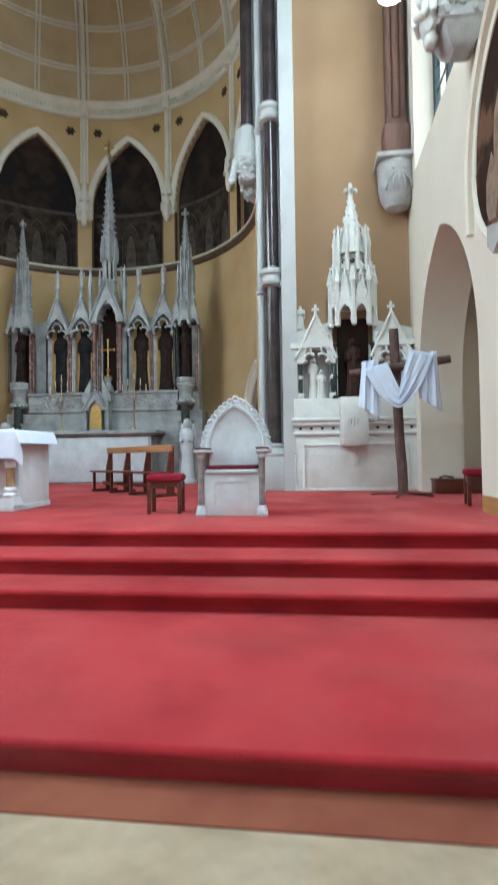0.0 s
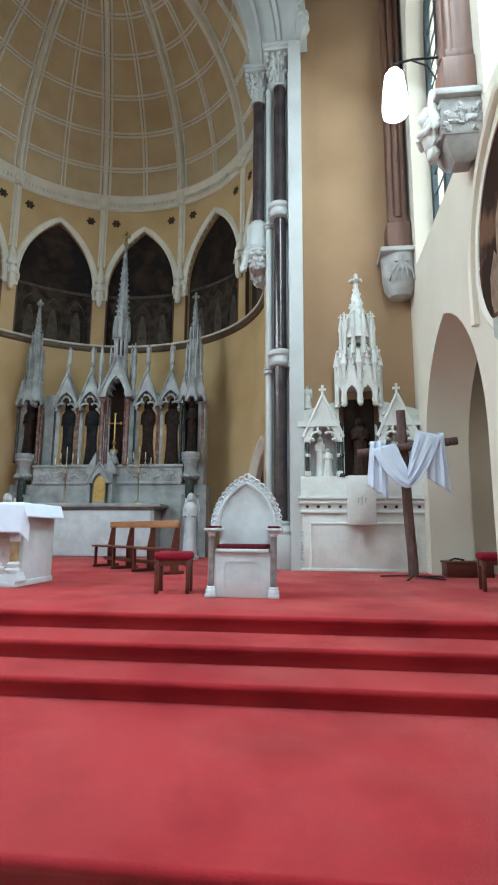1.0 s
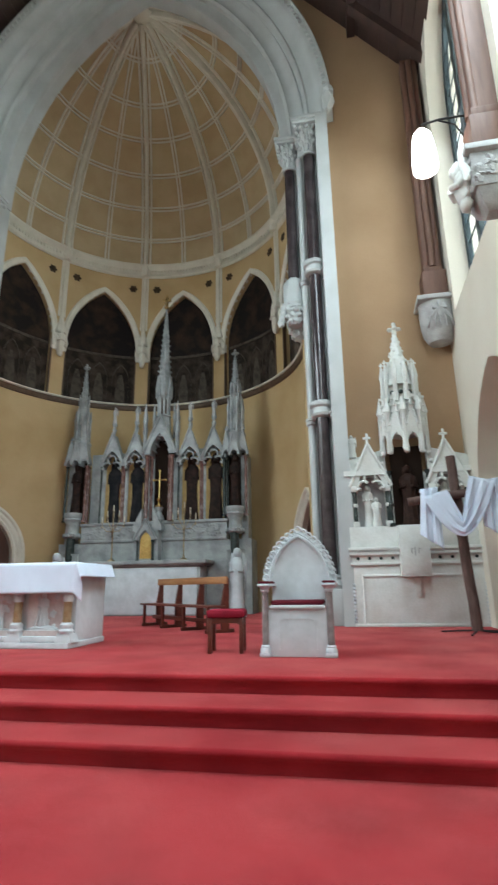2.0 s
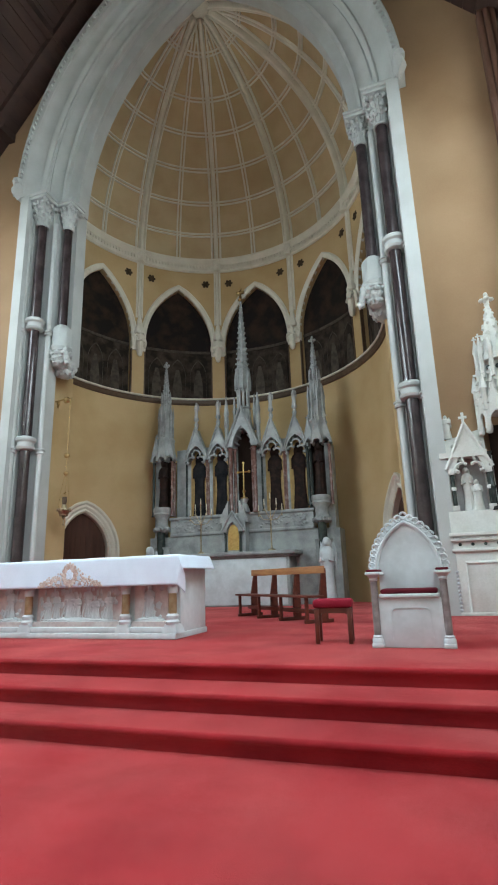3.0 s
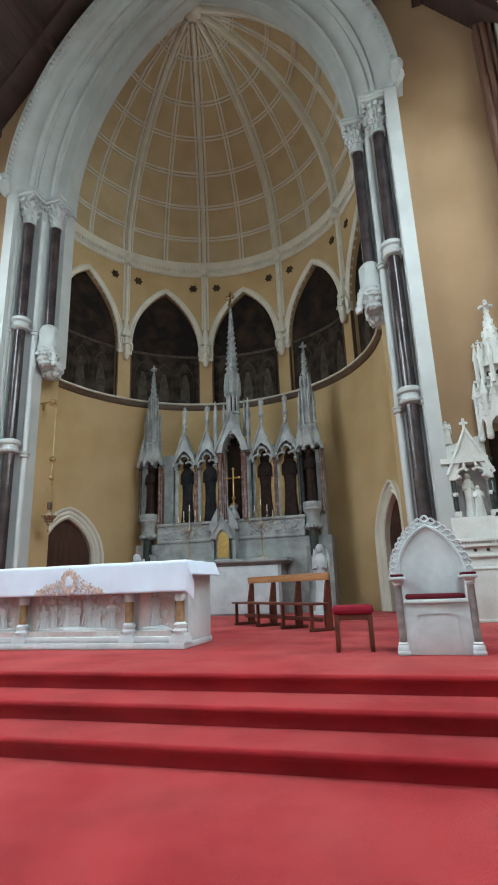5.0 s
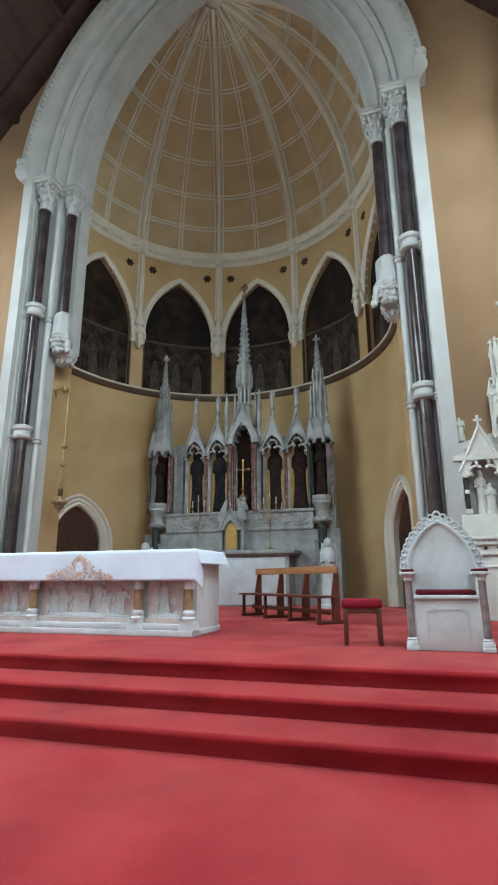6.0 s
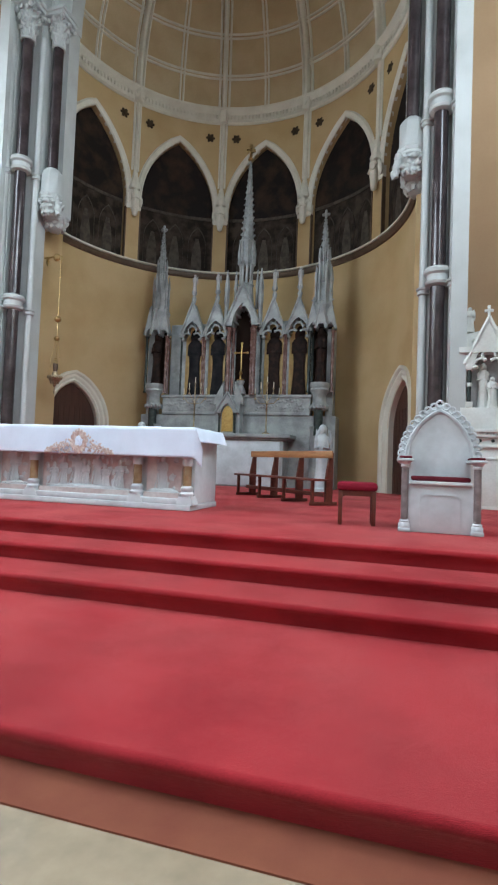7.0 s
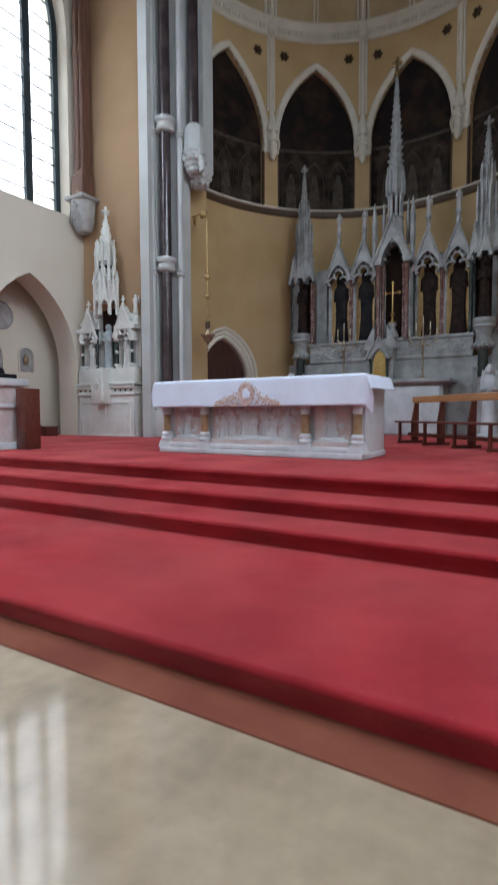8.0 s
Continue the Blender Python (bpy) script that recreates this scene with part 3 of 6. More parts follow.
for k in THETA:
    c = k * BAY
    back = bend(AR + 0.24)
    pic = thing("apse_painting", "darkened wall painting in a pointed apse recess", "painting", pose(0, 0, 0), "apse paintings")
    bm = B()
    slab(bm, [(u, 11.35, z) for u, z in arc_ogive(WIN_HALF + 0.3, WIN_SPRING, WIN_APEX + 0.05, 10, c)], 0, 0.05, back)
    part("upper_scene", bm, PAINTING, pic, "nearly black upper scene")
    bm = B()
    slab(bm, [(u, SILL, 11.35) for u in steps_between(c - WIN_HALF - 0.3, c + WIN_HALF + 0.3, 10)], 0, 0.05, back)
    part("lower_register", bm, PAINT_LOW, pic, "dark brown lower register")
    bm = B()
    slab(bm, [(u, 11.3, 11.42) for u in steps_between(c - WIN_HALF, c + WIN_HALF, 10)], -0.03, 0.01, back)
    part("frieze", bm, PAINT_LIGHT, pic, "faded painted frieze")
    for j in (-1, 0, 1):
        bm = B()
        cc = c + j * 8.6
        sweep(bm, [(cc - 3.3, SILL + 0.15), (cc - 3.3, 10.2)] + arc_ogive(3.3, 10.2, 10.95, 5, cc) + [(cc + 3.3, 10.2), (cc + 3.3, SILL + 0.15)],
              [(0, 0.02), (0, -0.025), (0.06, -0.025), (0.06, 0.02)], back)
        part("painted_niche", bm, PAINT_LIGHT, pic)
        bm = B()
        slab(bm, [(cc - 1.9, SILL + 0.2, 9.7), (cc - 1.3, SILL + 0.2, 10.15), (cc - 0.6, SILL + 0.2, 10.5), (cc + 0.6, SILL + 0.2, 10.5), (cc + 1.3, SILL + 0.2, 10.15), (cc + 1.9, SILL + 0.2, 9.7)], -0.012, 0.01, back)
        part("faded_shape", bm, PAINT_LIGHT, pic)
    # moulded surround of the recess
    bm = B()
    path = [(c - WIN_HALF, WIN_SPRING - 0.45)] + arc_ogive(WIN_HALF, WIN_SPRING, WIN_APEX, 12, c) + [(c + WIN_HALF, WIN_SPRING - 0.45)]
    scale_u = math.degrees(1 / AR)
    sweep(bm, [(u / scale_u, z) for u, z in path], [(0.0, 0.1), (0.0, -0.02), (0.05, -0.06), (0.13, -0.05), (0.2, -0.09), (0.26, -0.03), (0.26, 0.1)],
          lambda u, v, w: cyl(u * scale_u, v, w))
    solid("recess_moulding", bm, RIB, "cream moulded surround of a pointed apse recess", "moulding", kind="structure")
    for s in (-1, 1):
        bm = B()
        slab(bm, [(c + s * (WIN_HALF - 0.02), SILL, WIN_SPRING - 0.4), (c + s * (WIN_HALF + 0.45), SILL, WIN_SPRING - 0.4)], -0.035, 0.1, cyl)
        solid("recess_edge", bm, BROWN_TRIM, "thin dark painted edge beside an apse recess", "moulding", kind="structure")

# cornice
bm = B()
around = steps_between(-99, 99, 80)
sweep(bm, [(u, CORN) for u in around], [(0, 0.1), (0, -0.06), (0.06, -0.12), (0.12, -0.08), (0.36, -0.1), (0.42, -0.16), (0.52, -0.28), (0.6, -0.28), (0.62, 0.1)], cyl)
cornice = solid("cornice", bm, RIB, "cream moulded cornice below the dome", "cornice", kind="structure")
bm = B()
for i in range(-62, 63):
    a = i * 1.45
    x, y, z = cyl(a, CORN + 0.25, -0.15)
    blob(bm, x, y, z, 0.055, 0.055, 0.1, 0.4, 1, i)
tagged(part("carved_leaves", bm, RIB, cornice), "row of small carved leaves", kind="stuff")

# sexfoil recesses: flat brown shapes, with the shade of the hollow put into the colour
for k in (-2.5, -1.5, -0.5, 0.5, 1.5, 2.5):
    for s in (-1, 1):
        a = k * BAY + s * 5.2
        if abs(a) > 88:
            continue
        bm = B()
        pts = []
        for i in range(36):
            t = 2 * math.pi * i / 36
            pts.append((0.125 * (1 + 0.55 * abs(math.cos(3 * t))) * math.cos(t), 0.125 * (1 + 0.55 * abs(math.cos(3 * t))) * math.sin(t)))
        vs = [bm.verts.new(cyl(a + math.degrees(u / AR), 14.72 + v, -0.006)) for u, v in pts]
        vb = [bm.verts.new(cyl(a + math.degrees(u / AR), 14.72 + v, 0.02)) for u, v in pts]
        for i in range(36):
            bm.faces.new((vs[i], vs[(i + 1) % 36], vb[(i + 1) % 36], vb[i]))
        bm.faces.new(vs)
        bm.faces.new(vb)
        solid("sexfoil_recess", bm, RECESS_SHADE, "small six-lobed recess in the apse wall, its shade painted brown", "vent", "sexfoil vents", smooth=0)

# ribs between the recesses, with carved brackets
for k in (-2.5, -1.5, -0.5, 0.5, 1.5, 2.5):
    a = k * BAY
    f = bend(AR - 0.02)
    rib = thing("wall_rib", "cream wall shaft on a carved winged bracket", "rib", pose(0, 0, 0), "apse wall ribs")
    bm = B()
    x, y, _ = f(a, 0, -0.03)
    lathe(bm, [(0.05, 12.3), (0.1, 12.4), (0.07, 12.5), (0.07, CORN + 0.05)], x, y, 10)
    for s in (-1, 1):
        x2, y2, _ = f(a + s * 1.15, 0, 0.0)
        lathe(bm, [(0.045, 12.6), (0.045, CORN + 0.05)], x2, y2, 8)
    part("wall_shaft", bm, RIB, rib)
    bm = B()
    x, y, _ = f(a, 0, -0.06)
    lathe(bm, [(0.03, 12.65), (0.09, 12.5), (0.14, 12.2), (0.2, 12.0), (0.24, 11.9), (0.22, 11.8), (0.08, 11.75)], x, y, 8)
    tx, ty = math.cos(radians(a)), -math.sin(radians(a))
    nx, ny = -math.sin(radians(a)), -math.cos(radians(a))
    qx, qy = x + 0.1 * nx, y + 0.1 * ny
    lathe(bm, [(0.03, 10.72), (0.1, 10.78), (0.13, 10.95), (0.14, 11.3), (0.17, 11.55), (0.16, 11.68), (0.07, 11.74)], qx, qy, 14, 0.3, 1, 1, 5, 0.1)
    blob(bm, qx + 0.05 * nx, qy + 0.05 * ny, 11.8, 0.095, 0.095, 0.115, 0.1, 2)
    for s in (-1, 1):
        for dt, z, sz in ((0.13, 11.6, 0.2), (0.2, 11.5, 0.26), (0.27, 11.4, 0.22)):
            blob(bm, x + s * dt * tx, y + s * dt * ty, z, 0.08, 0.08, sz, 0.35, 2, k + dt)
        tube(bm, [(qx + s * 0.15 * tx, qy + s * 0.15 * ty, 11.6), (qx + s * 0.17 * tx + 0.1 * nx, qy + s * 0.17 * ty + 0.1 * ny, 11.38), (qx + 0.16 * nx, qy + 0.16 * ny, 11.42)], 0.05, 8, 0.8)
    part("bracket", bm, RIB, rib, "cream carved winged bracket")
    bm = B()
    x, y, _ = f(a, 0, -0.12)
    box(bm, x - 0.14, x + 0.14, y - 0.14, y + 0.14, CORN + 0.0, CORN + 0.5, 0.03)
    blob(bm, x, y, CORN + 0.25, 0.19, 0.19, 0.2, 0.5, 1, k)
    part("boss_block", bm, RIB, rib)

# dome
DC, DH = 2.06, 7.7
DZ = CORN + 0.58


def dome_point(a, t, off=0.0):
    """A point of the dome: angle, t from 0 at the cornice to 1 at the crown, off inwards."""
    top = math.asin(DH / (AR + DC))
    q = top * t
    r = max((AR + DC - off) * math.cos(q) - DC, 0.0)
    return Vector((AX + r * math.sin(radians(a)), AY - 0.05 + r * math.cos(radians(a)), DZ + (AR + DC - off) * math.sin(q)))


bm = B()
na, nt = 72, 28
grid = [[bm.verts.new(dome_point(-99 + 198 * i / na, 0.985 * j / nt)) for j in range(nt + 1)] for i in range(na + 1)]
outer = [[bm.verts.new(dome_point(-99 + 198 * i / na, 0.985 * j / nt, -0.25)) for j in range(nt + 1)] for i in range(na + 1)]
for g in (grid, outer):
    for i in range(na):
        for j in range(nt):
            bm.faces.new((g[i][j], g[i + 1][j], g[i + 1][j + 1], g[i][j + 1]))
for i in range(na):
    bm.faces.new((grid[i][0], grid[i + 1][0], outer[i + 1][0], outer[i][0]))
    bm.faces.new((grid[i][nt], grid[i + 1][nt], outer[i + 1][nt], outer[i][nt]))
for i in (0, na):
    for j in range(nt):
        bm.faces.new((grid[i][j], grid[i][j + 1], outer[i][j + 1], outer[i][j]))
dome = solid("ceiling_dome", bm, DOME_PAINT, "ochre painted half dome over the apse", "ceiling", kind="structure")


def dome_bar(bm, pts_at, prof):
    """Sweeps a bar over the dome: pts_at(i) gives (point, inward, across)."""
    rows = []
    for p, inn, acr in pts_at:
        rows.append([bm.verts.new(p + acr * u + inn * w) for u, w in prof])
    m = len(prof)
    for a, b in zip(rows, rows[1:]):
        for i in range(m):
            bm.faces.new((a[i], a[(i + 1) % m], b[(i + 1) % m], b[i]))
    bm.faces.new(rows[0])
    bm.faces.new(rows[-1][::-1])


def meridian(a, t0=0.0, t1=0.975, n=26):
    out = []
    acr = Vector((math.cos(radians(a)), -math.sin(radians(a)), 0))
    for i in range(n + 1):
        t = t0 + (t1 - t0) * i / n
        p = dome_point(a, t)
        d = (dome_point(a, t + 0.005) - dome_point(a, t - 0.005)).normalized()
        inn = d.cross(acr).normalized()
        if inn.z > 0 or inn.dot(Vector((AX, AY, DZ)) - p) < 0:
            inn = -inn
        out.append((p, inn, acr))
    return out


def bead(u, half, w):
    """A rounded bar's section: place across, half width, height."""
    return [(u - half, -0.03), (u - half, 0.6 * w), (u - 0.5 * half, 0.93 * w), (u, w), (u + 0.5 * half, 0.93 * w), (u + half, 0.6 * w), (u + half, -0.03)]


MAIN_BEADS = (bead(-0.2, 0.045, 0.12), bead(0, 0.095, 0.26), bead(0.2, 0.045, 0.12))
SMALL_BEADS = (bead(-0.07, 0.036, 0.09), bead(0.07, 0.036, 0.09))
ribs = thing("dome_ribs", "cream moulded ribs of the half dome meeting at a boss", "ribs", pose(0, 0, 0), kind="structure")
for k in (-2.5, -1.5, -0.5, 0.5, 1.5, 2.5):
    bm = B()
    for section in MAIN_BEADS:
        dome_bar(bm, meridian(k * BAY), section)
    part("main_rib", bm, RIB, ribs)
for k in THETA:
    bm = B()
    for section in SMALL_BEADS:
        dome_bar(bm, meridian(k * BAY, 0.0, 0.93), section)
    part("middle_rib", bm, RIB, ribs)
for t in (0.13, 0.275, 0.417, 0.56, 0.69, 0.85):
    bm = B()
    pts = []
    for i in range(61):
        a = -98 + 196 * i / 60
        p = dome_point(a, t)
        up = (dome_point(a, t + 0.005) - dome_point(a, t - 0.005)).normalized()
        acr = Vector((math.cos(radians(a)), -math.sin(radians(a)), 0))
        inn = up.cross(acr).normalized()
        if inn.z > 0:
            inn = -inn
        pts.append((p, inn, up))
    for section in SMALL_BEADS:
        dome_bar(bm, pts, section)
    part("ring_rib", bm, RIB, ribs)
bm = B()
lathe(bm, [(0.1, 23.15), (0.3, 23.2), (0.42, 23.35), (0.36, 23.5), (0.5, 23.6), (0.5, 23.75)], AX + 0.05, AY - 0.1, 16, 0, 1, 1, 8, 0.12)
part("boss", bm, RIB, ribs, "carved boss at the dome's crown")

for ob in set(scene.objects) - before:
    if ob.parent is None:
        ob.matrix_basis = pose(0, 0, UP) @ ob.matrix_basis

# doors of the apse
for s in (-1, 1):
    d = thing(f"door_{1 if s < 0 else 2}", "dark wooden door in a pointed moulded opening", "door", pose(0, 0, 0), kind="structure")
    c = s * DOOR_TH
    f = bend(AR + 0.2)
    bm = B()
    slab(bm, [(u, P, z) for u, z in arc_ogive(DOOR_HALF + 0.3, DOOR_SPRING, DOOR_APEX + 0.05, 8, c)], 0, 0.06, f)
    part("door_leaf", bm, DOORWOOD, d)
    for j in range(-4, 5):
        bm = B()
        slab(bm, [(c + j * 2.1 - 0.08, P + 0.05, DOOR_SPRING + 0.6), (c + j * 2.1 + 0.08, P + 0.05, DOOR_SPRING + 0.6)], -0.012, 0.01, f)
        part("door_board", bm, DOORWOOD, d)
    bm = B()
    su = math.degrees(1 / AR)
    path = [(c - DOOR_HALF, P)] + arc_ogive(DOOR_HALF, DOOR_SPRING, DOOR_APEX, 10, c) + [(c + DOOR_HALF, P)]
    sweep(bm, [(u / su, z) for u, z in path], [(-0.02, 0.2), (-0.02, 0.02), (0.06, -0.04), (0.12, 0.0), (0.2, -0.05), (0.28, -0.03), (0.34, -0.1), (0.42, -0.1), (0.42, 0.1), (0.2, 0.2)],
          lambda u, v, w: cyl(u * su, v, w))
    part("door_surround", bm, RIB, d, "cream moulded stone surround")

# ---- side walls ----
WINDOWS_NORTH = (10.5,) + WINDOWS_Y[1:]
OPEN_HALF, OPEN_SPRING, OPEN_APEX = 2.05, 3.0, 5.72
W_HALF, W_SPRING, W_APEX, W_SILL = 1.72, 13.6, 16.8, 7.85
TOP = 28.0


def side_wall(name, x0, sign, oy, half, windows, label):
    """A nave wall: face at x0, thickness outwards by sign, an arched recess near the chancel and tall windows."""
    bm = B()
    f = side(x0)
    th = 0.9 * sign
    spans = [(oy - half, oy + half)]
    # lower zone
    slab(bm, [(-18.2, -0.2, 7.0), (spans[0][0], -0.2, 7.0)], 0, th, f)
    slab(bm, [(spans[0][1], -0.2, 7.0), (WALL_E + 0.01, -0.2, 7.0)], 0, th, f)
    slab(bm, [(u, z, 7.0) for u, z in ogive(half, OPEN_SPRING, OPEN_APEX, 12, oy)], 0, th, f)
    # window zone
    ys = sorted(windows)
    cuts = [-18.2]
    for wy in ys:
        cuts += [wy - W_HALF, wy + W_HALF]
        slab(bm, [(wy - W_HALF, 7.0, W_SILL), (wy + W_HALF, 7.0, W_SILL)], 0, th, f)
        slab(bm, [(u, z, TOP) for u, z in ogive(W_HALF, W_SPRING, W_APEX, 10, wy)], 0, th, f)
    cuts.append(WALL_E + 0.01)
    for a, b in zip(cuts[::2], cuts[1::2]):
        slab(bm, [(a, 7.0, TOP), (b, 7.0, TOP)], 0, th, f)
    return solid(name, bm, CREAM, label, "wall", kind="structure")


side_wall("wall_north", WL, -1, 10.65, 1.72, WINDOWS_NORTH, "cream painted side wall with tall windows and an arched recess")
side_wall("wall_south", WR, 1, 9.8, OPEN_HALF, WINDOWS_Y, "cream painted side wall with tall windows and an arched recess")
bm = B()
box(bm, WL - 1, WR + 1, -18.6, -18.0, -0.2, TOP)
solid("wall_west", bm, GREY_STONE, "plain grey end wall of the nave", "wall", kind="structure")
# backs of the arched recesses
for x0, sign, oy, nm in ((WL, -1, 10.65, "recess_north"), (WR, 1, 9.8, "recess_south")):
    bm = B()
    x1 = x0 + sign * 1.6
    f = side(x1)
    slab(bm, [(oy - 2.6, 0.3, 7), (oy + 2.6, 0.3, 7)], 0, sign * 0.2, f)
    for yy in (oy - 2.6, oy + 2.4):
        slab(bm, [(yy, 0.3, 7), (yy + 0.2, 0.3, 7)], -sign * 0.72, 0, f)
    slab(bm, [(oy - 2.6, 6.8, 7), (oy + 2.6, 6.8, 7)], -sign * 0.72, 0, f)
    solid(nm, bm, CREAM, "cream back wall of an arched side recess", "wall", kind="structure")
# windows
wi = 0
for x0, sign, rows in ((WL, -1, WINDOWS_NORTH), (WR, 1, WINDOWS_Y)):
    for wy in rows:
        wi += 1
        w = thing(f"window_{wi}", "tall leaded church window in a dark frame", "window", pose(x0, wy, 0), kind="structure")
        d0 = sign * 0.5
        f = side(d0)
        bm = B()
        path = [(-W_HALF, W_SILL)] + ogive(W_HALF, W_SPRING, W_APEX, 10) + [(W_HALF, W_SILL), (-W_HALF, W_SILL)]
        sweep(bm, path, [(-0.2, -0.06), (0.0, -0.06), (0.0, 0.06), (-0.2, 0.06)], f)
        part("window_frame", bm, LEAD, w, "dark metal window frame")
        for u in (-0.56, 0.56):
            bm = B()
            slab(bm, [(u - 0.12, W_SILL, W_SPRING + 2.3), (u + 0.12, W_SILL, W_SPRING + 2.3)], -0.06, 0.06, f)
            part("mullion", bm, LEAD, w, "dark window mullion")
        for i in range(15):
            z = W_SILL + 0.55 + i * 0.55
            bm = B()
            slab(bm, [(-W_HALF, z, z + 0.035), (W_HALF, z, z + 0.035)], -0.015, 0.015, f)
            part("glazing_bar", bm, LEAD, w)
        for u in (-1.13, 0.0, 1.13):
            bm = B()
            slab(bm, [(u - 0.5, W_SILL + 0.05, W_SPRING + 1.4), (u + 0.5, W_SILL + 0.05, W_SPRING + 1.4)], sign * 0.02, sign * 0.026, f)
            pane = part("pane", bm, GLASS, w, "frosted white glass")
            pane.visible_shadow = False
        bm = B()
        slab(bm, [(-W_HALF - 0.1, W_SILL - 0.4, W_SILL + 0.02), (W_HALF + 0.1, W_SILL - 0.4, W_SILL + 0.02)], sign * 0.02, sign * 0.7, side(0))
        part("window_sill", bm, CREAM, w)
    bm = B()
    xo = x0 + sign * 2.4
    box(bm, min(xo, xo + sign * 0.05), max(xo, xo + sign * 0.05), -16, 14, 4, 24)
    solid("sky_backdrop", bm, OUTSIDE, "bright overcast sky outside the windows", "sky", kind="structure")

# timber roof
RIDGE, EAVE_Z = 27.5, 15.9
for s, x0 in ((-1, WL - 0.05), (1, WR + 0.05)):
    bm = B()
    xr = AC
    nb = 34
    for i in range(nb):
        t0, t1 = i / nb, (i + 0.94) / nb
        xa, xb = x0 + (xr - x0) * t0, x0 + (xr - x0) * t1
        za, zb = EAVE_Z + (RIDGE - EAVE_Z) * t0, EAVE_Z + (RIDGE - EAVE_Z) * t1
        slab(bm, [(xa, za, za + 0.12), (xb, zb, zb + 0.12)], -18, WALL_E + 0.02)
    slab(bm, [(x0, EAVE_Z + 0.06, EAVE_Z + 0.3), (xr, RIDGE + 0.06, RIDGE + 0.3)], -18, WALL_E + 0.02)
    for t in (0.2, 0.45, 0.7):
        x, z = x0 + (xr - x0) * t, EAVE_Z + (RIDGE - EAVE_Z) * t
        box(bm, x - 0.12, x + 0.12, -18, WALL_E - 0.01, z - 0.25, z + 0.08)
    for y in (11.9, 8.2, 3.5, -1.5, -6.5, -11.5):
        slab(bm, [(x0, EAVE_Z - 0.35, EAVE_Z + 0.05), (xr, RIDGE - 0.35, RIDGE + 0.05)], y - 0.15, y + 0.15)
    solid("ceiling_north" if s < 0 else "ceiling_south", bm, WOOD_ROOF, "dark stained boarded timber roof slope", "ceiling", kind="structure", smooth=0)


# ---- things on the sanctuary floor ----
def clustered(bm, x, y, z0, z1, r, n=10):
    lathe(bm, [(r * 1.5, z0), (r * 1.5, z0 + 0.03), (r * 1.1, z0 + 0.06), (r, z0 + 0.08), (r, z1 - 0.08), (r * 1.2, z1 - 0.05), (r * 1.6, z1)], x, y, n)


# freestanding altar
ALW, ALD, ALH = 3.77, 1.155, 0.98
altar = thing("altar_table", "white marble altar with relief panels and small columns", "altar", pose(-6.295, 7.787, P) @ Matrix.Diagonal((1.045, 1.045, 1.31, 1)))
bm = B()
box(bm, -ALW / 2, ALW / 2, 0, ALD, 0.0, 0.07, 0.012)
box(bm, -ALW / 2 + 0.03, ALW / 2 - 0.03, 0.02, ALD - 0.02, 0.07, 0.14, 0.02)
part("plinth", bm, WHITE_MARBLE, altar)
bm = B()
box(bm, -ALW / 2 + 0.08, ALW / 2 - 0.2, 0.22, ALD - 0.05, 0.14, 0.9)
box(bm, ALW / 2 - 0.2, ALW / 2 - 0.02, 0.2, ALD - 0.02, 0.07, 0.9, 0.01)
box(bm, -ALW / 2 + 0.02, -ALW / 2 + 0.2, 0.2, ALD - 0.02, 0.07, 0.9, 0.01)
part("body", bm, WHITE_MARBLE, altar)
bm = B()
box(bm, -ALW / 2, ALW / 2, 0.0, ALD, 0.89, ALH, 0.015)
part("top_slab", bm, WHITE_MARBLE, altar)
random.seed(5)
for x0, x1 in ((-1.66, -1.07), (-0.83, 0.83), (1.07, 1.66)):
    bm = B()
    wide = x1 - x0 > 1
    mid = (x0 + x1) / 2
    box(bm, x0, x1, 0.175, 0.225, 0.14, 0.89)
    slab(bm, [(x0, 0.14, 0.2), (x1, 0.14, 0.2)], 0.08, 0.18)
    part("back_panel", bm, PINK_MARBLE, altar, "pinkish marble panel")
    bm = B()
    spots = ((-0.6, 0.3, 0.08), (-0.42, 0.38, 0.07), (-0.16, 0.42, 0.10), (-0.02, 0.34, 0.09), (0.2, 0.45, 0.07), (0.34, 0.3, 0.09), (0.6, 0.36, 0.08)) if wide else ((-0.02, 0.44, 0.085),)
    for i, (dx, h, w) in enumerate(spots):
        robed(bm, h, w, mid + dx, 0.15, 0.2, i % 2, i + 1)
        blob(bm, mid + dx, 0.13, 0.2 + 0.93 * h, 0.036, 0.04, 0.043, 0.2, 2, i)
        for j in range(4):
            tube(bm, [(mid + dx + (j - 1.5) * w * 0.5, 0.1, 0.2 + 0.5 * h), (mid + dx + (j - 1.7) * w * 0.9, 0.08, 0.21)], 0.014, 6)
    for i in range(40 if wide else 12):
        blob(bm, random.uniform(x0 + 0.08, x1 - 0.08), 0.16, random.uniform(0.24, 0.6), random.uniform(0.02, 0.06), 0.025, random.uniform(0.02, 0.05), 0.8, 2, i)
    for v in bm.verts:
        v.co.y = 0.163 + max(-0.05, (v.co.y - 0.16) * 0.36)
    blob(bm, mid, 0.15, 0.2, (x1 - x0) * 0.45, 0.06, 0.05, 0.4, 3, 1)
    part("carved_relief", bm, WHITE_MARBLE, altar, "plain carved relief in white marble")
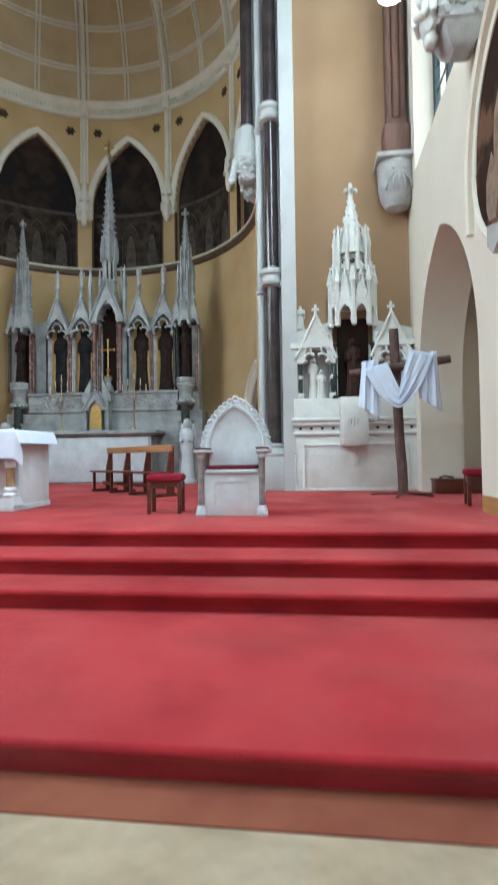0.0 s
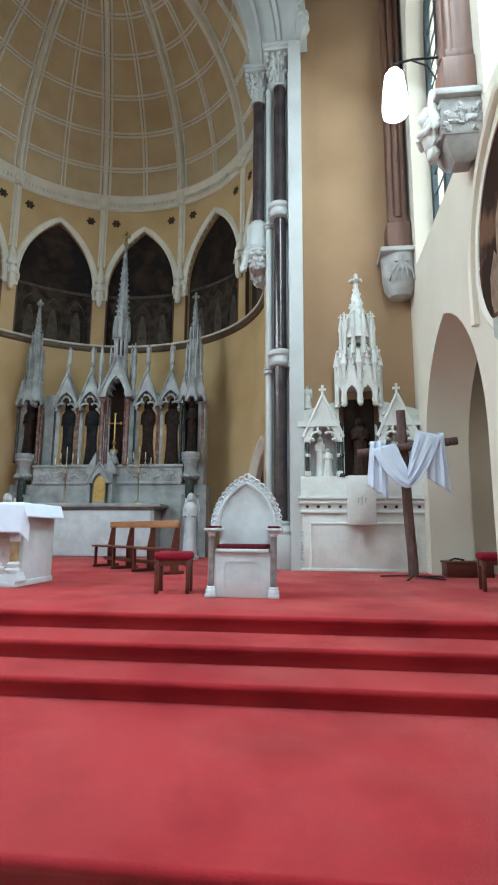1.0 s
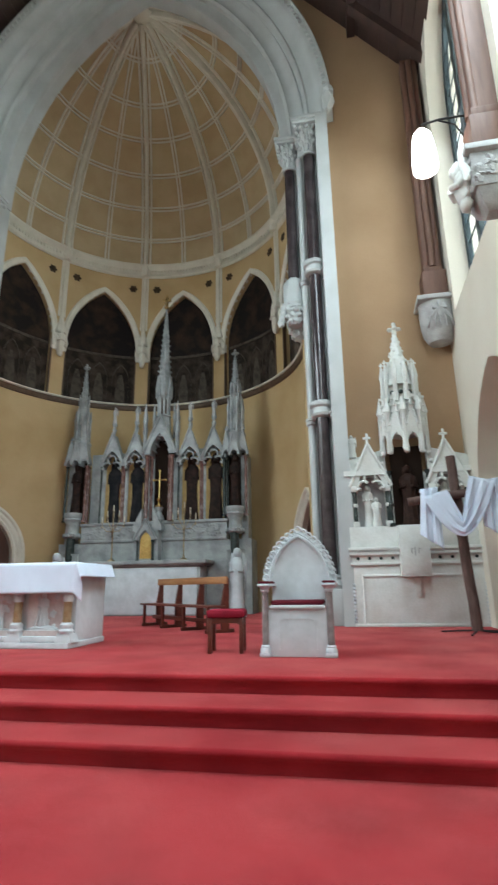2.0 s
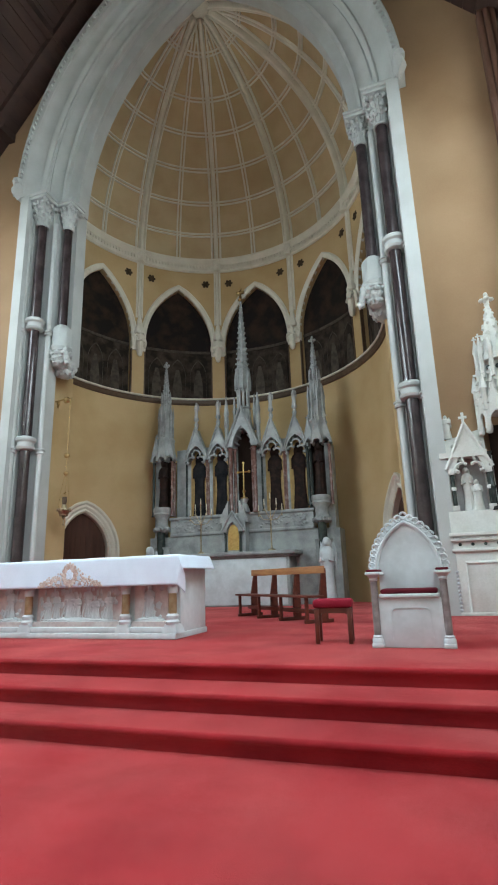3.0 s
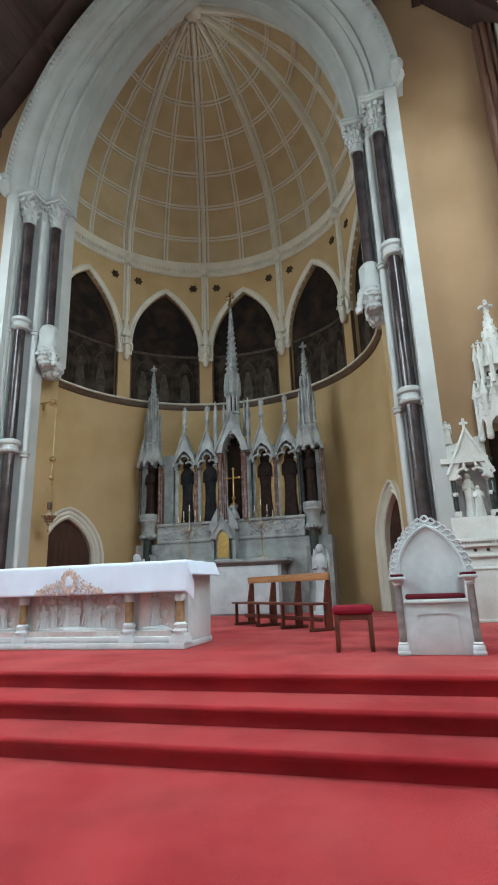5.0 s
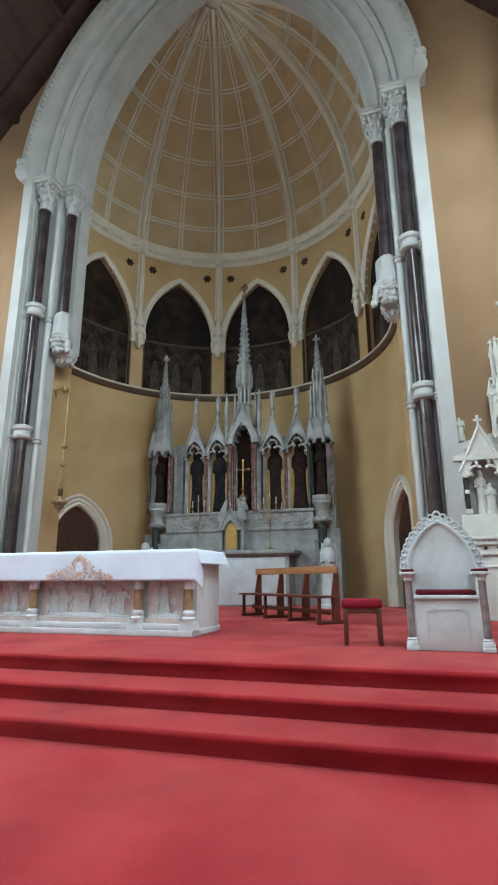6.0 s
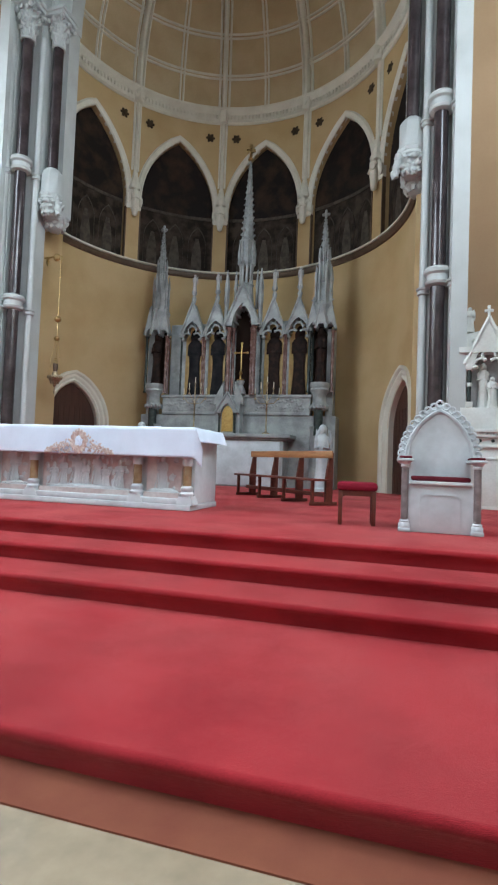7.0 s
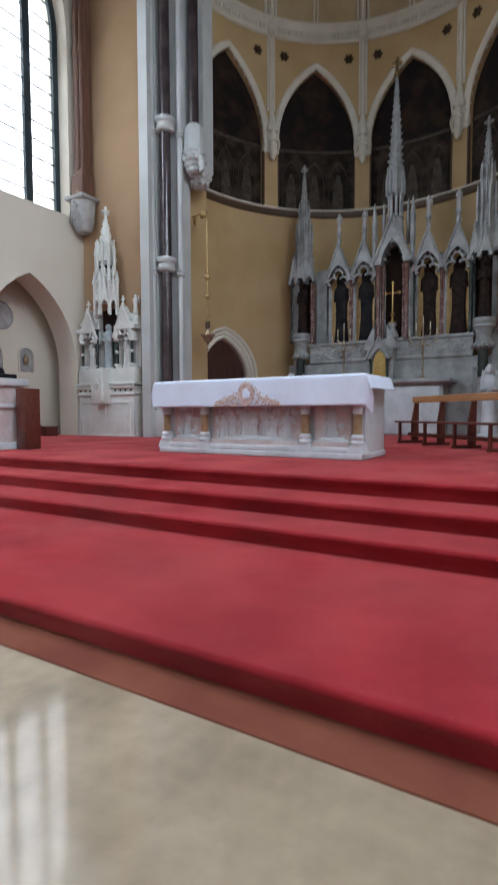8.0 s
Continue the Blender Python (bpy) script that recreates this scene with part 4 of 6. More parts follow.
for x in (-1.78, -0.95, 0.95, 1.78):
    post = thing("column", "", "", pose(x, 0.09, 0.07))
    post.parent = altar
    bm = B()
    for v in bmesh.ops.create_cone(bm, cap_ends=True, segments=4, radius1=0.19, radius2=0.14, depth=0.1, matrix=Matrix.Translation((0, 0.03, 0.05)) @ Matrix.Rotation(math.pi / 4, 4, "Z"))["verts"]:
        v.co.y = max(v.co.y, -0.085)
    lathe(bm, [(0.10, 0.1), (0.108, 0.13), (0.085, 0.155), (0.095, 0.175), (0.095, 0.2), (0.065, 0.225)], 0, 0.01, 16)
    part("base", bm, WHITE_MARBLE, post)
    bm = B()
    lathe(bm, [(0.066, 0.22), (0.064, 0.5)], 0, 0.01, 16)
    part("shaft", bm, BROWN_MARBLE, post, "brown veined marble shaft")
    bm = B()
    leaf_capital(bm, 0, 0.01, 0.46, 0.66, 0.062, 0.115, 7)
    box(bm, -0.115, 0.115, -0.07, 0.13, 0.66, 0.83, 0.01)
    part("capital", bm, WHITE_MARBLE, post)


def drape(bm, nx, ny, fn, thick=0.008):
    """A cloth sheet: fn(i/nx, j/ny) gives the place; thickness along -z and the sheet's normal."""
    g = [[Vector(fn(i / nx, j / ny)) for j in range(ny + 1)] for i in range(nx + 1)]
    top = [[bm.verts.new(p) for p in row] for row in g]
    for i in range(nx):
        for j in range(ny):
            bm.faces.new((top[i][j], top[i + 1][j], top[i + 1][j + 1], top[i][j + 1]))


cloth = thing("altar_cloth", "white linen altar cloth with gold embroidery over the altar", "cloth", pose(-6.295, 7.787, P) @ Matrix.Diagonal((1.045, 1.045, 1.31, 1)))


def cloth_shape(a, b):
    w, d, z = ALW / 2 + 0.05, ALD + 0.05, ALH + 0.012
    front, endhang = 0.36, 0.2
    lx, ly = (w + endhang) * 2, d + front
    u, v = (a - 0.5) * lx, b * ly
    x = max(-w, min(w, u))
    over = abs(u) - w
    fy = front - v
    y = -0.05 if fy > 0 else v - front - 0.05
    drop = 0.0
    if over > 0:
        drop = over
        x += math.copysign(0.012 + 0.42 * over, u)
        drop = 0.85 * over
    if fy > 0:
        drop = fy
        y -= 0.012 + 0.03 * fy + 0.012 * math.sin(u * 6.3) * fy / front
        if over > 0:
            k = fy / front
            drop = max(fy, over) + (0.25 + 0.3 * k) * min(fy, over)
            x = math.copysign(w + 0.012 + (0.42 + 0.1 * math.sin(math.pi * k)) * over, u)
            y += 0.55 * over * k
    return (x, y, z - drop + 0.002 * math.sin(u * 9) * math.sin(v * 11))


bm = B()
drape(bm, 160, 60, cloth_shape)
sheet = part("sheet", bm, LINEN, cloth, "", 60)
md = sheet.modifiers.new("thickness", "SOLIDIFY")
md.thickness = 0.006
bm = B()
bmesh.ops.create_circle(bm, cap_ends=True, radius=0.135, segments=32, matrix=Matrix.Translation((0, 0, 0)))
for v in bm.verts:
    v.co = Vector((v.co.x, 0, v.co.y))
ret = bmesh.ops.extrude_face_region(bm, geom=bm.faces[:])
for v in [e for e in ret["geom"] if isinstance(e, bmesh.types.BMVert)]:
    v.co.y -= 0.006
bmesh.ops.translate(bm, verts=bm.verts, vec=(0, -0.088, 0.79))
for i in range(16):
    a = i * math.pi / 8
    blob(bm, 0.135 * math.cos(a), -0.092, 0.79 + 0.135 * math.sin(a), 0.026, 0.006, 0.026, 0.5, 2, i)
part("medallion", bm, EMBROIDERY, cloth, "round gold embroidered medallion")
bm = B()
blob(bm, 0, -0.096, 0.79, 0.06, 0.008, 0.055, 0.9, 3, 2)
part("medallion_centre", bm, LINEN, cloth)
random.seed(9)
for s in (-1, 1):
    bm = B()
    for i in range(100):
        t = i / 99
        x = s * (0.15 + 0.46 * t)
        z = 0.635 + (1 - t) ** 1.2 * random.uniform(0.0, 0.22) + random.uniform(0, 0.05)
        blob(bm, x, -0.082 - 0.02 * (0.99 - z), z, random.uniform(0.01, 0.026), 0.004, random.uniform(0.008, 0.02), 0.6, 1, i)
    part("embroidered_spray", bm, EMBROIDERY, cloth, "gold embroidered flower spray")

# marble chair
chair = thing("presider_chair", "white marble chair with pointed back and crimson cushions", "chair", pose(-0.735, 7.1, P) @ Matrix.Scale(1.06, 4))
bm = B()
box(bm, -0.36, 0.36, 0.04, 0.5, 0.0, 0.56, 0.008)
part("seat_block", bm, WHITE_MARBLE, chair)
bm = B()
sweep(bm, [(-0.22, 0.08), (-0.22, 0.38), (-0.2, 0.42), (-0.15, 0.44), (0.15, 0.44), (0.2, 0.42), (0.22, 0.38), (0.22, 0.08)], [(0, 0.045), (0, 0.03), (0.012, 0.03), (0.012, 0.045)])
part("front_panel_edge", bm, WHITE_MARBLE, chair)
bm = B()
box(bm, -0.345, 0.345, 0.0, 0.5, 0.56, 0.605, 0.012)
part("seat", bm, WHITE_MARBLE, chair)
bm = B()
box(bm, -0.33, 0.33, 0.03, 0.46, 0.605, 0.66, 0.022)
part("seat_cushion", bm, MAROON, chair, "crimson velvet seat cushion")
bm = B()
back = ogive(0.37, 0.86, 1.46, 10)
slab(bm, [(x, 0.5, z) for x, z in back], 0.46, 0.56)
part("backrest", bm, WHITE_MARBLE, chair)
bm = B()
sweep(bm, [(-0.37, 0.84)] + back + [(0.37, 0.84)], [(0.0, 0.5), (0.0, 0.44), (0.012, 0.43), (0.035, 0.43), (0.045, 0.45), (0.045, 0.5)])
part("back_moulding", bm, WHITE_MARBLE, chair)
bm = B()
sweep(bm, [(-0.37, 0.84)] + back + [(0.37, 0.84)], [(0.03, 0.515), (0.03, 0.49), (0.105, 0.49), (0.105, 0.515)])
part("crest_backing", bm, WHITE_MARBLE, chair)
bm = B()
trim_path = ogive(0.455, 0.86, 1.57, 16)
lens_ = [0]
for a, b in zip(trim_path, trim_path[1:]):
    lens_.append(lens_[-1] + math.dist(a, b))
for k in range(23):
    d = lens_[-1] * k / 22
    i = max(j for j in range(len(lens_)) if lens_[j] <= d + 1e-9)
    i = min(i, len(trim_path) - 2)
    t = (d - lens_[i]) / (lens_[i + 1] - lens_[i])
    cx_ = trim_path[i][0] * (1 - t) + trim_path[i + 1][0] * t
    cz_ = trim_path[i][1] * (1 - t) + trim_path[i + 1][1] * t
    pts = [(cx_ + 0.042 * math.cos(q * math.pi / 6), 0.485, cz_ + 0.042 * math.sin(q * math.pi / 6)) for q in range(13)]
    tube(bm, pts, 0.013, 6)
    for q in range(4):
        blob(bm, cx_ + 0.03 * math.cos(q * 1.571 + 0.78), 0.485, cz_ + 0.03 * math.sin(q * 1.571 + 0.78), 0.013, 0.012, 0.013, 0, 1)
part("pierced_crest", bm, WHITE_MARBLE, chair, "pierced carved marble crest round the back")
for s in (-1, 1):
    leg = thing("arm_column", "", "", pose(s * 0.40, 0.055, 0))
    leg.parent = chair
    bm = B()
    box(bm, -0.07, 0.07, -0.07, 0.07, 0, 0.05, 0.01)
    lathe(bm, [(0.068, 0.05), (0.07, 0.09), (0.055, 0.11), (0.06, 0.125), (0.048, 0.14)], 0, 0, 14)
    part("base", bm, WHITE_MARBLE, leg)
    bm = B()
    lathe(bm, [(0.044, 0.13), (0.042, 0.77)], 0, 0, 14)
    part("shaft", bm, GREYBROWN_MARBLE, leg, "grey brown marble shaft")
    bm = B()
    lathe(bm, [(0.046, 0.76), (0.055, 0.775), (0.047, 0.79), (0.075, 0.83)], 0, 0, 14)
    box(bm, -0.09, 0.09, -0.09, 0.5, 0.83, 0.865, 0.01)
    part("armrest", bm, WHITE_MARBLE, leg)
    bm = B()
    box(bm, -0.075, 0.075, -0.075, 0.36, 0.865, 0.895, 0.014)
    part("arm_pad", bm, MAROON, leg, "crimson velvet arm pad")


def stool():
    st = thing("stool", "reddish wooden stool with crimson padded seat", "stool", pose(0, 0, 0), "upholstered stools")
    for x in (-0.21, 0.21):
        for y in (-0.17, 0.17):
            bm = B()
            box(bm, x - 0.027, x + 0.027, y - 0.027, y + 0.027, 0, 0.44, 0.006)
            part("leg", bm, WOOD, st)
    for y in (-0.17, 0.17):
        bm = B()
        slab(bm, [(-0.21, 0.34, 0.44), (-0.15, 0.375, 0.44), (0.15, 0.375, 0.44), (0.21, 0.34, 0.44)], y - 0.012, y + 0.012)
        part("apron", bm, WOOD, st)
    for x in (-0.21, 0.21):
        bm = B()
        box(bm, x - 0.012, x + 0.012, -0.17, 0.17, 0.35, 0.44)
        part("apron", bm, WOOD, st)
    bm = B()
    box(bm, -0.255, 0.255, -0.215, 0.215, 0.44, 0.55, 0.04)
    part("padded_seat", bm, VELVET, st, "crimson padded seat")
    return st


st = stool()
st.matrix_basis = pose(-1.79, 7.62, P, 0, 0, 6) @ Matrix.Scale(1.05, 4)
copy_thing(st, pose(3.04, 8.65, P, 0, 0, -8))

# long bench beside the altar
bench = thing("bench", "long reddish wooden bench with a pale worn back rail", "bench", pose(-3.82, 11.75, P, 0, 0, -44.3) @ Matrix.Diagonal((1.13, 1.08, 1.05, 1)))
L = 2.95
bm = B()
box(bm, -L / 2, L / 2, -0.27, 0.1, 0.46, 0.5, 0.008)
part("seat", bm, WOOD, bench)
for i in range(4):
    x = -L / 2 + 0.12 + i * (L - 0.24) / 3
    bm = B()
    slab(bm, [(-0.235, 0.06, 0.46), (-0.18, 0.06, 0.46)], x - 0.022, x + 0.022, lambda u, v, w: (w, u, v))
    box(bm, x - 0.022, x + 0.022, -0.26, 0.36, 0.0, 0.065, 0.006)
    part("leg_frame", bm, WOOD, bench)
    bm = B()
    slab(bm, [(0.08, 0.06, 0.5), (0.17, 0.06, 1.0)], x - 0.022, x + 0.022, lambda u, v, w: (w, u, v))
    slab(bm, [(0.17, 0.06, 1.0), (0.24, 0.06, 1.0)], x - 0.022, x + 0.022, lambda u, v, w: (w, u, v))
    part("back_post", bm, WOOD, bench)
bm = B()
box(bm, -L / 2 + 0.05, L / 2 - 0.02, 0.13, 0.17, 0.9, 1.04, 0.01)
part("back_rail", bm, WOOD_LIGHT, bench, "pale worn oak back rail")
bm = B()
box(bm, -L / 2 + 0.1, L / 2 - 0.1, 0.0, 0.04, 0.16, 0.24, 0.006)
part("stretcher", bm, WOOD, bench)

# wooden cross with a white cloth
cross = thing("wooden_cross", "rough log cross on a black iron stand", "cross", pose(2.17, 10.72, P) @ Matrix.Scale(1.035, 4))


def log(bm, a, b, r):
    a, b = Vector(a), Vector(b)
    pts = [a + (b - a) * i / 12 + Vector((random.uniform(-1, 1), random.uniform(-1, 1), 0)) * r * 0.08 for i in range(13)]
    tube(bm, pts, r, 12, 0.93)


bm = B()
log(bm, (0, 0, 0.04), (-0.13, 0, 3.22), 0.098)
part("upright_log", bm, LOG, cross)
bm = B()
log(bm, (-0.98, -0.06, 2.36), (0.87, -0.2, 2.57), 0.082)
part("cross_beam", bm, LOG, cross)
for a in (20, 160, 250, 320):
    bm = B()
    ex, ey = 0.62 * math.cos(radians(a)), 0.62 * math.sin(radians(a))
    tube(bm, [(0, 0, 0.05), (ex * 0.5, ey * 0.5, 0.035), (ex, ey, 0.016)], 0.016, 6)
    part("stand_foot", bm, IRON, cross, "black iron foot")
shroud = thing("draped_cloth", "white cloth draped over the arms of the wooden cross", "cloth", pose(2.17, 10.72, P) @ Matrix.Scale(1.035, 4))
bm = B()


def swag(a, b):
    """The loop between the two arms; b runs from its inner to its outer edge."""
    q = (a - 0.5) * 2
    zi = 2.65 - 0.66 * (1 - abs(q) ** 0.95)
    zo = 2.53 - 0.86 * (1 - abs(q) ** 1.7)
    xi, xo = 0.20 * q, 0.66 * q
    fold = math.sin(b * 15 + q * 2.4) + 0.5 * math.sin(b * 37 - q * 3)
    return (-0.09 + xi + (xo - xi) * b, -0.3 - 0.05 * (1 - abs(q)) + 0.028 * fold * (0.6 + 0.5 * math.sin(3.1 * q + 1.0)), zi + (zo - zi) * b + 0.12 * q)


def flap(side_, x0, x1, length):
    """A tail that hangs over the beam and falls in front of it."""
    def f(a, b):
        x = x0 + (x1 - x0) * a
        top = 2.57 + 0.115 * x
        fold = 0.03 * math.sin(a * 13 + 1.7 * b) + 0.012 * math.sin(a * 31 + b)
        if b < 0.2:
            t = b / 0.2
            return (x, 0.0 - 0.26 * t, top + 0.09 * math.sin(math.pi * (0.25 + 0.4 * t)))
        t = (b - 0.2) / 0.8
        return (x + side_ * 0.10 * t * (a - 0.2), -0.27 + fold, top + 0.05 - t * length * (1 - 0.28 * (a if side_ < 0 else 1 - a)))
    return f


drape(bm, 40, 22, swag)
drape(bm, 24, 26, flap(-1, -0.46, -0.76, 1.12))
drape(bm, 24, 26, flap(1, 0.3, 0.62, 1.12))
sh = part("fabric", bm, LINEN, shroud, "", 70)
md = sh.modifiers.new("thickness", "SOLIDIFY")
md.thickness = 0.01


# ---- Gothic carving helpers ----
def finial(bm, x, y, z, s):
    """A small cross-shaped leaf finial."""
    lathe(bm, [(0.12 * s, z), (0.2 * s, z + 0.1 * s), (0.1 * s, z + 0.2 * s), (0.09 * s, z + 0.6 * s)], x, y, 6)
    box(bm, x - 0.3 * s, x + 0.3 * s, y - 0.08 * s, y + 0.08 * s, z + 0.55 * s, z + 0.75 * s, 0.03 * s)
    box(bm, x - 0.1 * s, x + 0.1 * s, y - 0.08 * s, y + 0.08 * s, z + 0.6 * s, z + 1.05 * s, 0.03 * s)


def fleuron(bm, x, y, z, r):
    """A leafy knob that ends a spire."""
    for i in range(4):
        a = i * math.pi / 2
        blob(bm, x + r * math.cos(a), y + r * math.sin(a), z + r, r * 0.6, r * 0.6, r * 0.5, 0.4, 2, i)
    blob(bm, x, y, z + 0.8 * r, r * 0.6, r * 0.6, r * 1.4, 0.2, 2)
    blob(bm, x, y, z + 2.3 * r, r * 0.5, r * 0.5, r * 0.6, 0.3, 2)


def crockets(bm, a, b, n, r):
    a, b = Vector(a), Vector(b)
    for i in range(n):
        p = a + (b - a) * (i + 0.5) / n
        blob(bm, p.x, p.y, p.z, r, r, r * 0.9, 0.4, 1, i)


def gable(bm, cx, half, spring, arch_apex, z_low, z_apex, w0, w1, open_half=None, cusps=True):
    """A steep gable over a pointed opening, as one solid; depth w0 to w1."""
    oh = open_half or half * 0.72
    arch = ogive(oh, spring, arch_apex, 7, cx)
    cols = [(cx - half, z_low, z_low + 0.01), (cx - oh - 0.001, z_low, z_low + (z_apex - z_low) * (half - oh) / half)]
    cols += [(u, z, z_low + (z_apex - z_low) * (1 - abs(u - cx) / half)) for u, z in arch]
    cols += [(cx + oh + 0.001, z_low, z_low + (z_apex - z_low) * (half - oh) / half), (cx + half, z_low, z_low + 0.01)]
    cols = [(u, min(lo, hi - 0.01), hi) for u, lo, hi in cols]
    slab(bm, cols, w0, w1)
    e = 0.05 * (z_apex - z_low)
    for s in (-1, 1):
        tube(bm, [(cx + s * (half + 0.01), w0 - 0.01, z_low), (cx, w0 - 0.01, z_apex + e)], half * 0.085, 6)
    if cusps:
        for u, z in arch[2:-2:2]:
            k = 0.16 * oh
            blob(bm, u * 0.9 + cx * 0.1, (w0 + w1) / 2, z - k * 0.9, k, (w1 - w0) * 0.5, k, 0.1, 1)


def trefoil(bm, cx, y, z, half):
    """A moulding of three lobes under a pointed arch that springs at z."""
    pts = []
    for ox, oz, r, a0, a1 in ((-0.5, 0.1, 0.5, 180, 60), (0, 0.85, 0.45, 215, -35), (0.5, 0.1, 0.5, 120, 0)):
        pts += [(cx + half * (ox + r * math.cos(radians(a))), y, z + half * (oz + r * math.sin(radians(a)))) for a in steps_between(a0, a1, 9)]
    tube(bm, pts, half * 0.11, 8)
    for p in (pts[9], pts[20]):
        blob(bm, p[0], y - 0.01, p[2] - 0.01, half * 0.14, half * 0.14, half * 0.14, 0.3, 2)
    for s in (-1, 1):
        blob(bm, cx + s * half * 0.9, y - 0.03, z - 0.02, half * 0.2, 0.08, half * 0.16, 0.5, 2)


def spirelet(bm, x, y, z0, z1, r, tiers=(), n=8):
    """A tapering spire with crockets on its edges."""
    lathe(bm, [(r, z0), (r * 0.9, z0 + (z1 - z0) * 0.04), (r * 0.07, z1)], x, y, n, math.pi / n)
    h = z1 - z0
    for e in range(n):
        a = 2 * math.pi * e / n + math.pi / n
        m = max(5, int(h / 0.21))
        for i in range(m):
            t = (i + 0.2 + 0.5 * (e % 2)) / m
            rr = r * 0.95 * (1 - t) + 0.016
            k = 0.028 + 0.028 * (1 - t)
            blob(bm, x + rr * math.cos(a), y + rr * math.sin(a), z0 + h * t, k, k, 0.042, 0.5, 1, i)


# ---- side altars ----
def side_altar(name, label, cx, wide, mirror, statue_mat, statue_label):
    al = thing(name, label, "side altar", pose(cx, 12.28, P) @ Matrix.Diagonal((wide, 1, 1.04, 1)), "side altars")
    W = 2.66 / 2
    bm = B()
    box(bm, -W, W, 0.0, 0.64, 0, 0.06, 0.01)
    box(bm, -W + 0.03, W - 0.03, 0.03, 0.64, 0.06, 1.27, 0.01)
    part("base", bm, CREAM_STONE, al)
    bm = B()
    sweep(bm, [(-W + 0.22, 0.02), (-W + 0.22, 1.02), (W - 0.22, 1.02), (W - 0.22, 0.02)], [(0, 0.05), (0, 0.0), (0.03, 0.01), (0.05, 0.03), (0.05, 0.05)])
    part("panel_moulding", bm, CREAM_STONE, al)
    for s in (-1, 1):
        bm = B()
        for i in range(11):
            blob(bm, s * (W - 0.02), 0.03, 0.1 + i * 0.075, 0.035, 0.035, 0.035, 0.2, 1, i)
        tagged(part("edge_beading", bm, WHITE_MARBLE, al), kind="stuff")
    bm = B()
    box(bm, -W - 0.02, W + 0.02, -0.03, 0.64, 1.25, 1.31, 0.015)
    part("lower_ledge", bm, CREAM_STONE, al)
    bm = B()
    box(bm, -W + 0.01, W - 0.01, 0.02, 0.64, 1.31, 1.48)
    part("frieze", bm, CREAM_STONE, al)
    for i in range(11):
        x = -W + 0.14 + i * (2 * W - 0.28) / 10
        if abs(x) < 0.3:
            continue
        bm = B()
        lathe(bm, [(0.035, 0), (0.035, 0.02)], 0, 0, 10)
        bmesh.ops.rotate(bm, verts=bm.verts, cent=(0, 0, 0), matrix=Matrix.Rotation(radians(90), 3, "X"))
        bmesh.ops.translate(bm, verts=bm.verts, vec=(x, 0.022, 1.395))
        part("frieze_stud", bm, GREEN_MARBLE, al, "dark round marble stud")
    bm = B()
    box(bm, -W - 0.03, W + 0.03, -0.05, 0.64, 1.46, 1.52, 0.012)
    box(bm, -W - 0.05, W + 0.05, -0.08, 0.64, 1.56, 1.63, 0.012)
    for i in range(46):
        x = -W + i * 2 * W / 45
        box(bm, x - 0.018, x + 0.018, -0.06, 0.0, 1.515, 1.565)
    part("mensa", bm, CREAM_STONE, al, "cream moulded altar shelf with dentils")
    bm = B()
    box(bm, -W, W, 0.34, 0.64, 1.63, 3.3)
    part("retable_back", bm, CREAM_STONE, al)
    bm = B()
    box(bm, -W, W, 0.06, 0.4, 1.63, 2.08, 0.01)
    part("retable_base", bm, CREAM_STONE, al)
    # tabernacle box and its bracket
    bm = B()
    box(bm, -0.33, 0.25, -0.3, 0.3, 1.0, 2.06, 0.012)
    part("tabernacle", bm, CREAM_STONE, al)
    bm = B()
    box(bm, -0.28, 0.2, -0.312, -0.296, 1.06, 2.0, 0.006)
    q = 0.19
    sweep(bm, [(-0.04 - q, 1.5), (-0.04, 1.5 + q), (-0.04 + q, 1.5), (-0.04, 1.5 - q), (-0.04 - q, 1.5)], [(0, -0.29), (0, -0.325), (0.012, -0.325), (0.012, -0.29)])
    part("tabernacle_door", bm, CREAM_STONE, al, "cream door carved with a lozenge")
    for i, (u0, v0, u1, v1) in enumerate(((-0.11, 1.46, -0.11, 1.56), (-0.04, 1.42, -0.04, 1.6), (0.03, 1.46, 0.03, 1.56), (-0.11, 1.56, -0.07, 1.56), (0.03, 1.56, 0.07, 1.56))):
        bm = B()
        tube(bm, [(u0, -0.318, v0), (u1, -0.318, v1)], 0.009, 5)
        part("monogram_bar", bm, GREY_STONE, al)
    bm = B()
    slab(bm, [(-0.28, 0.93, 1.0), (0.05, 0.7, 1.0), (0.1, 0.62, 1.0), (0.16, 0.6, 1.0)], -0.06, 0.06, lambda u, v, w: (w - 0.02, 0.13 - 0.9 * u, v))
    part("bracket", bm, CREAM_STONE, al, "curved stone bracket")
    # the two gabled niches
    for s in (-1, 1):
        cxn = s * 0.82
        bm = B()
        gable(bm, cxn, 0.44, 2.95, 3.33, 2.98, 3.92, 0.06, 0.3, 0.27)
        part("niche_gable", bm, CREAM_STONE, al, "cream carved gable")
        bm = B()
        trefoil(bm, cxn, 0.05, 2.93, 0.27)
        part("trefoil_head", bm, CREAM_STONE, al, "cusped trefoil arch moulding")
        bm = B()
        crockets(bm, (cxn - 0.46, 0.06, 3.0), (cxn, 0.06, 3.98), 7, 0.035)
        crockets(bm, (cxn + 0.46, 0.06, 3.0), (cxn, 0.06, 3.98), 7, 0.035)
        finial(bm, cxn, 0.1, 3.92, 0.28)
        tagged(part("gable_crockets", bm, CREAM_STONE, al), kind="stuff")
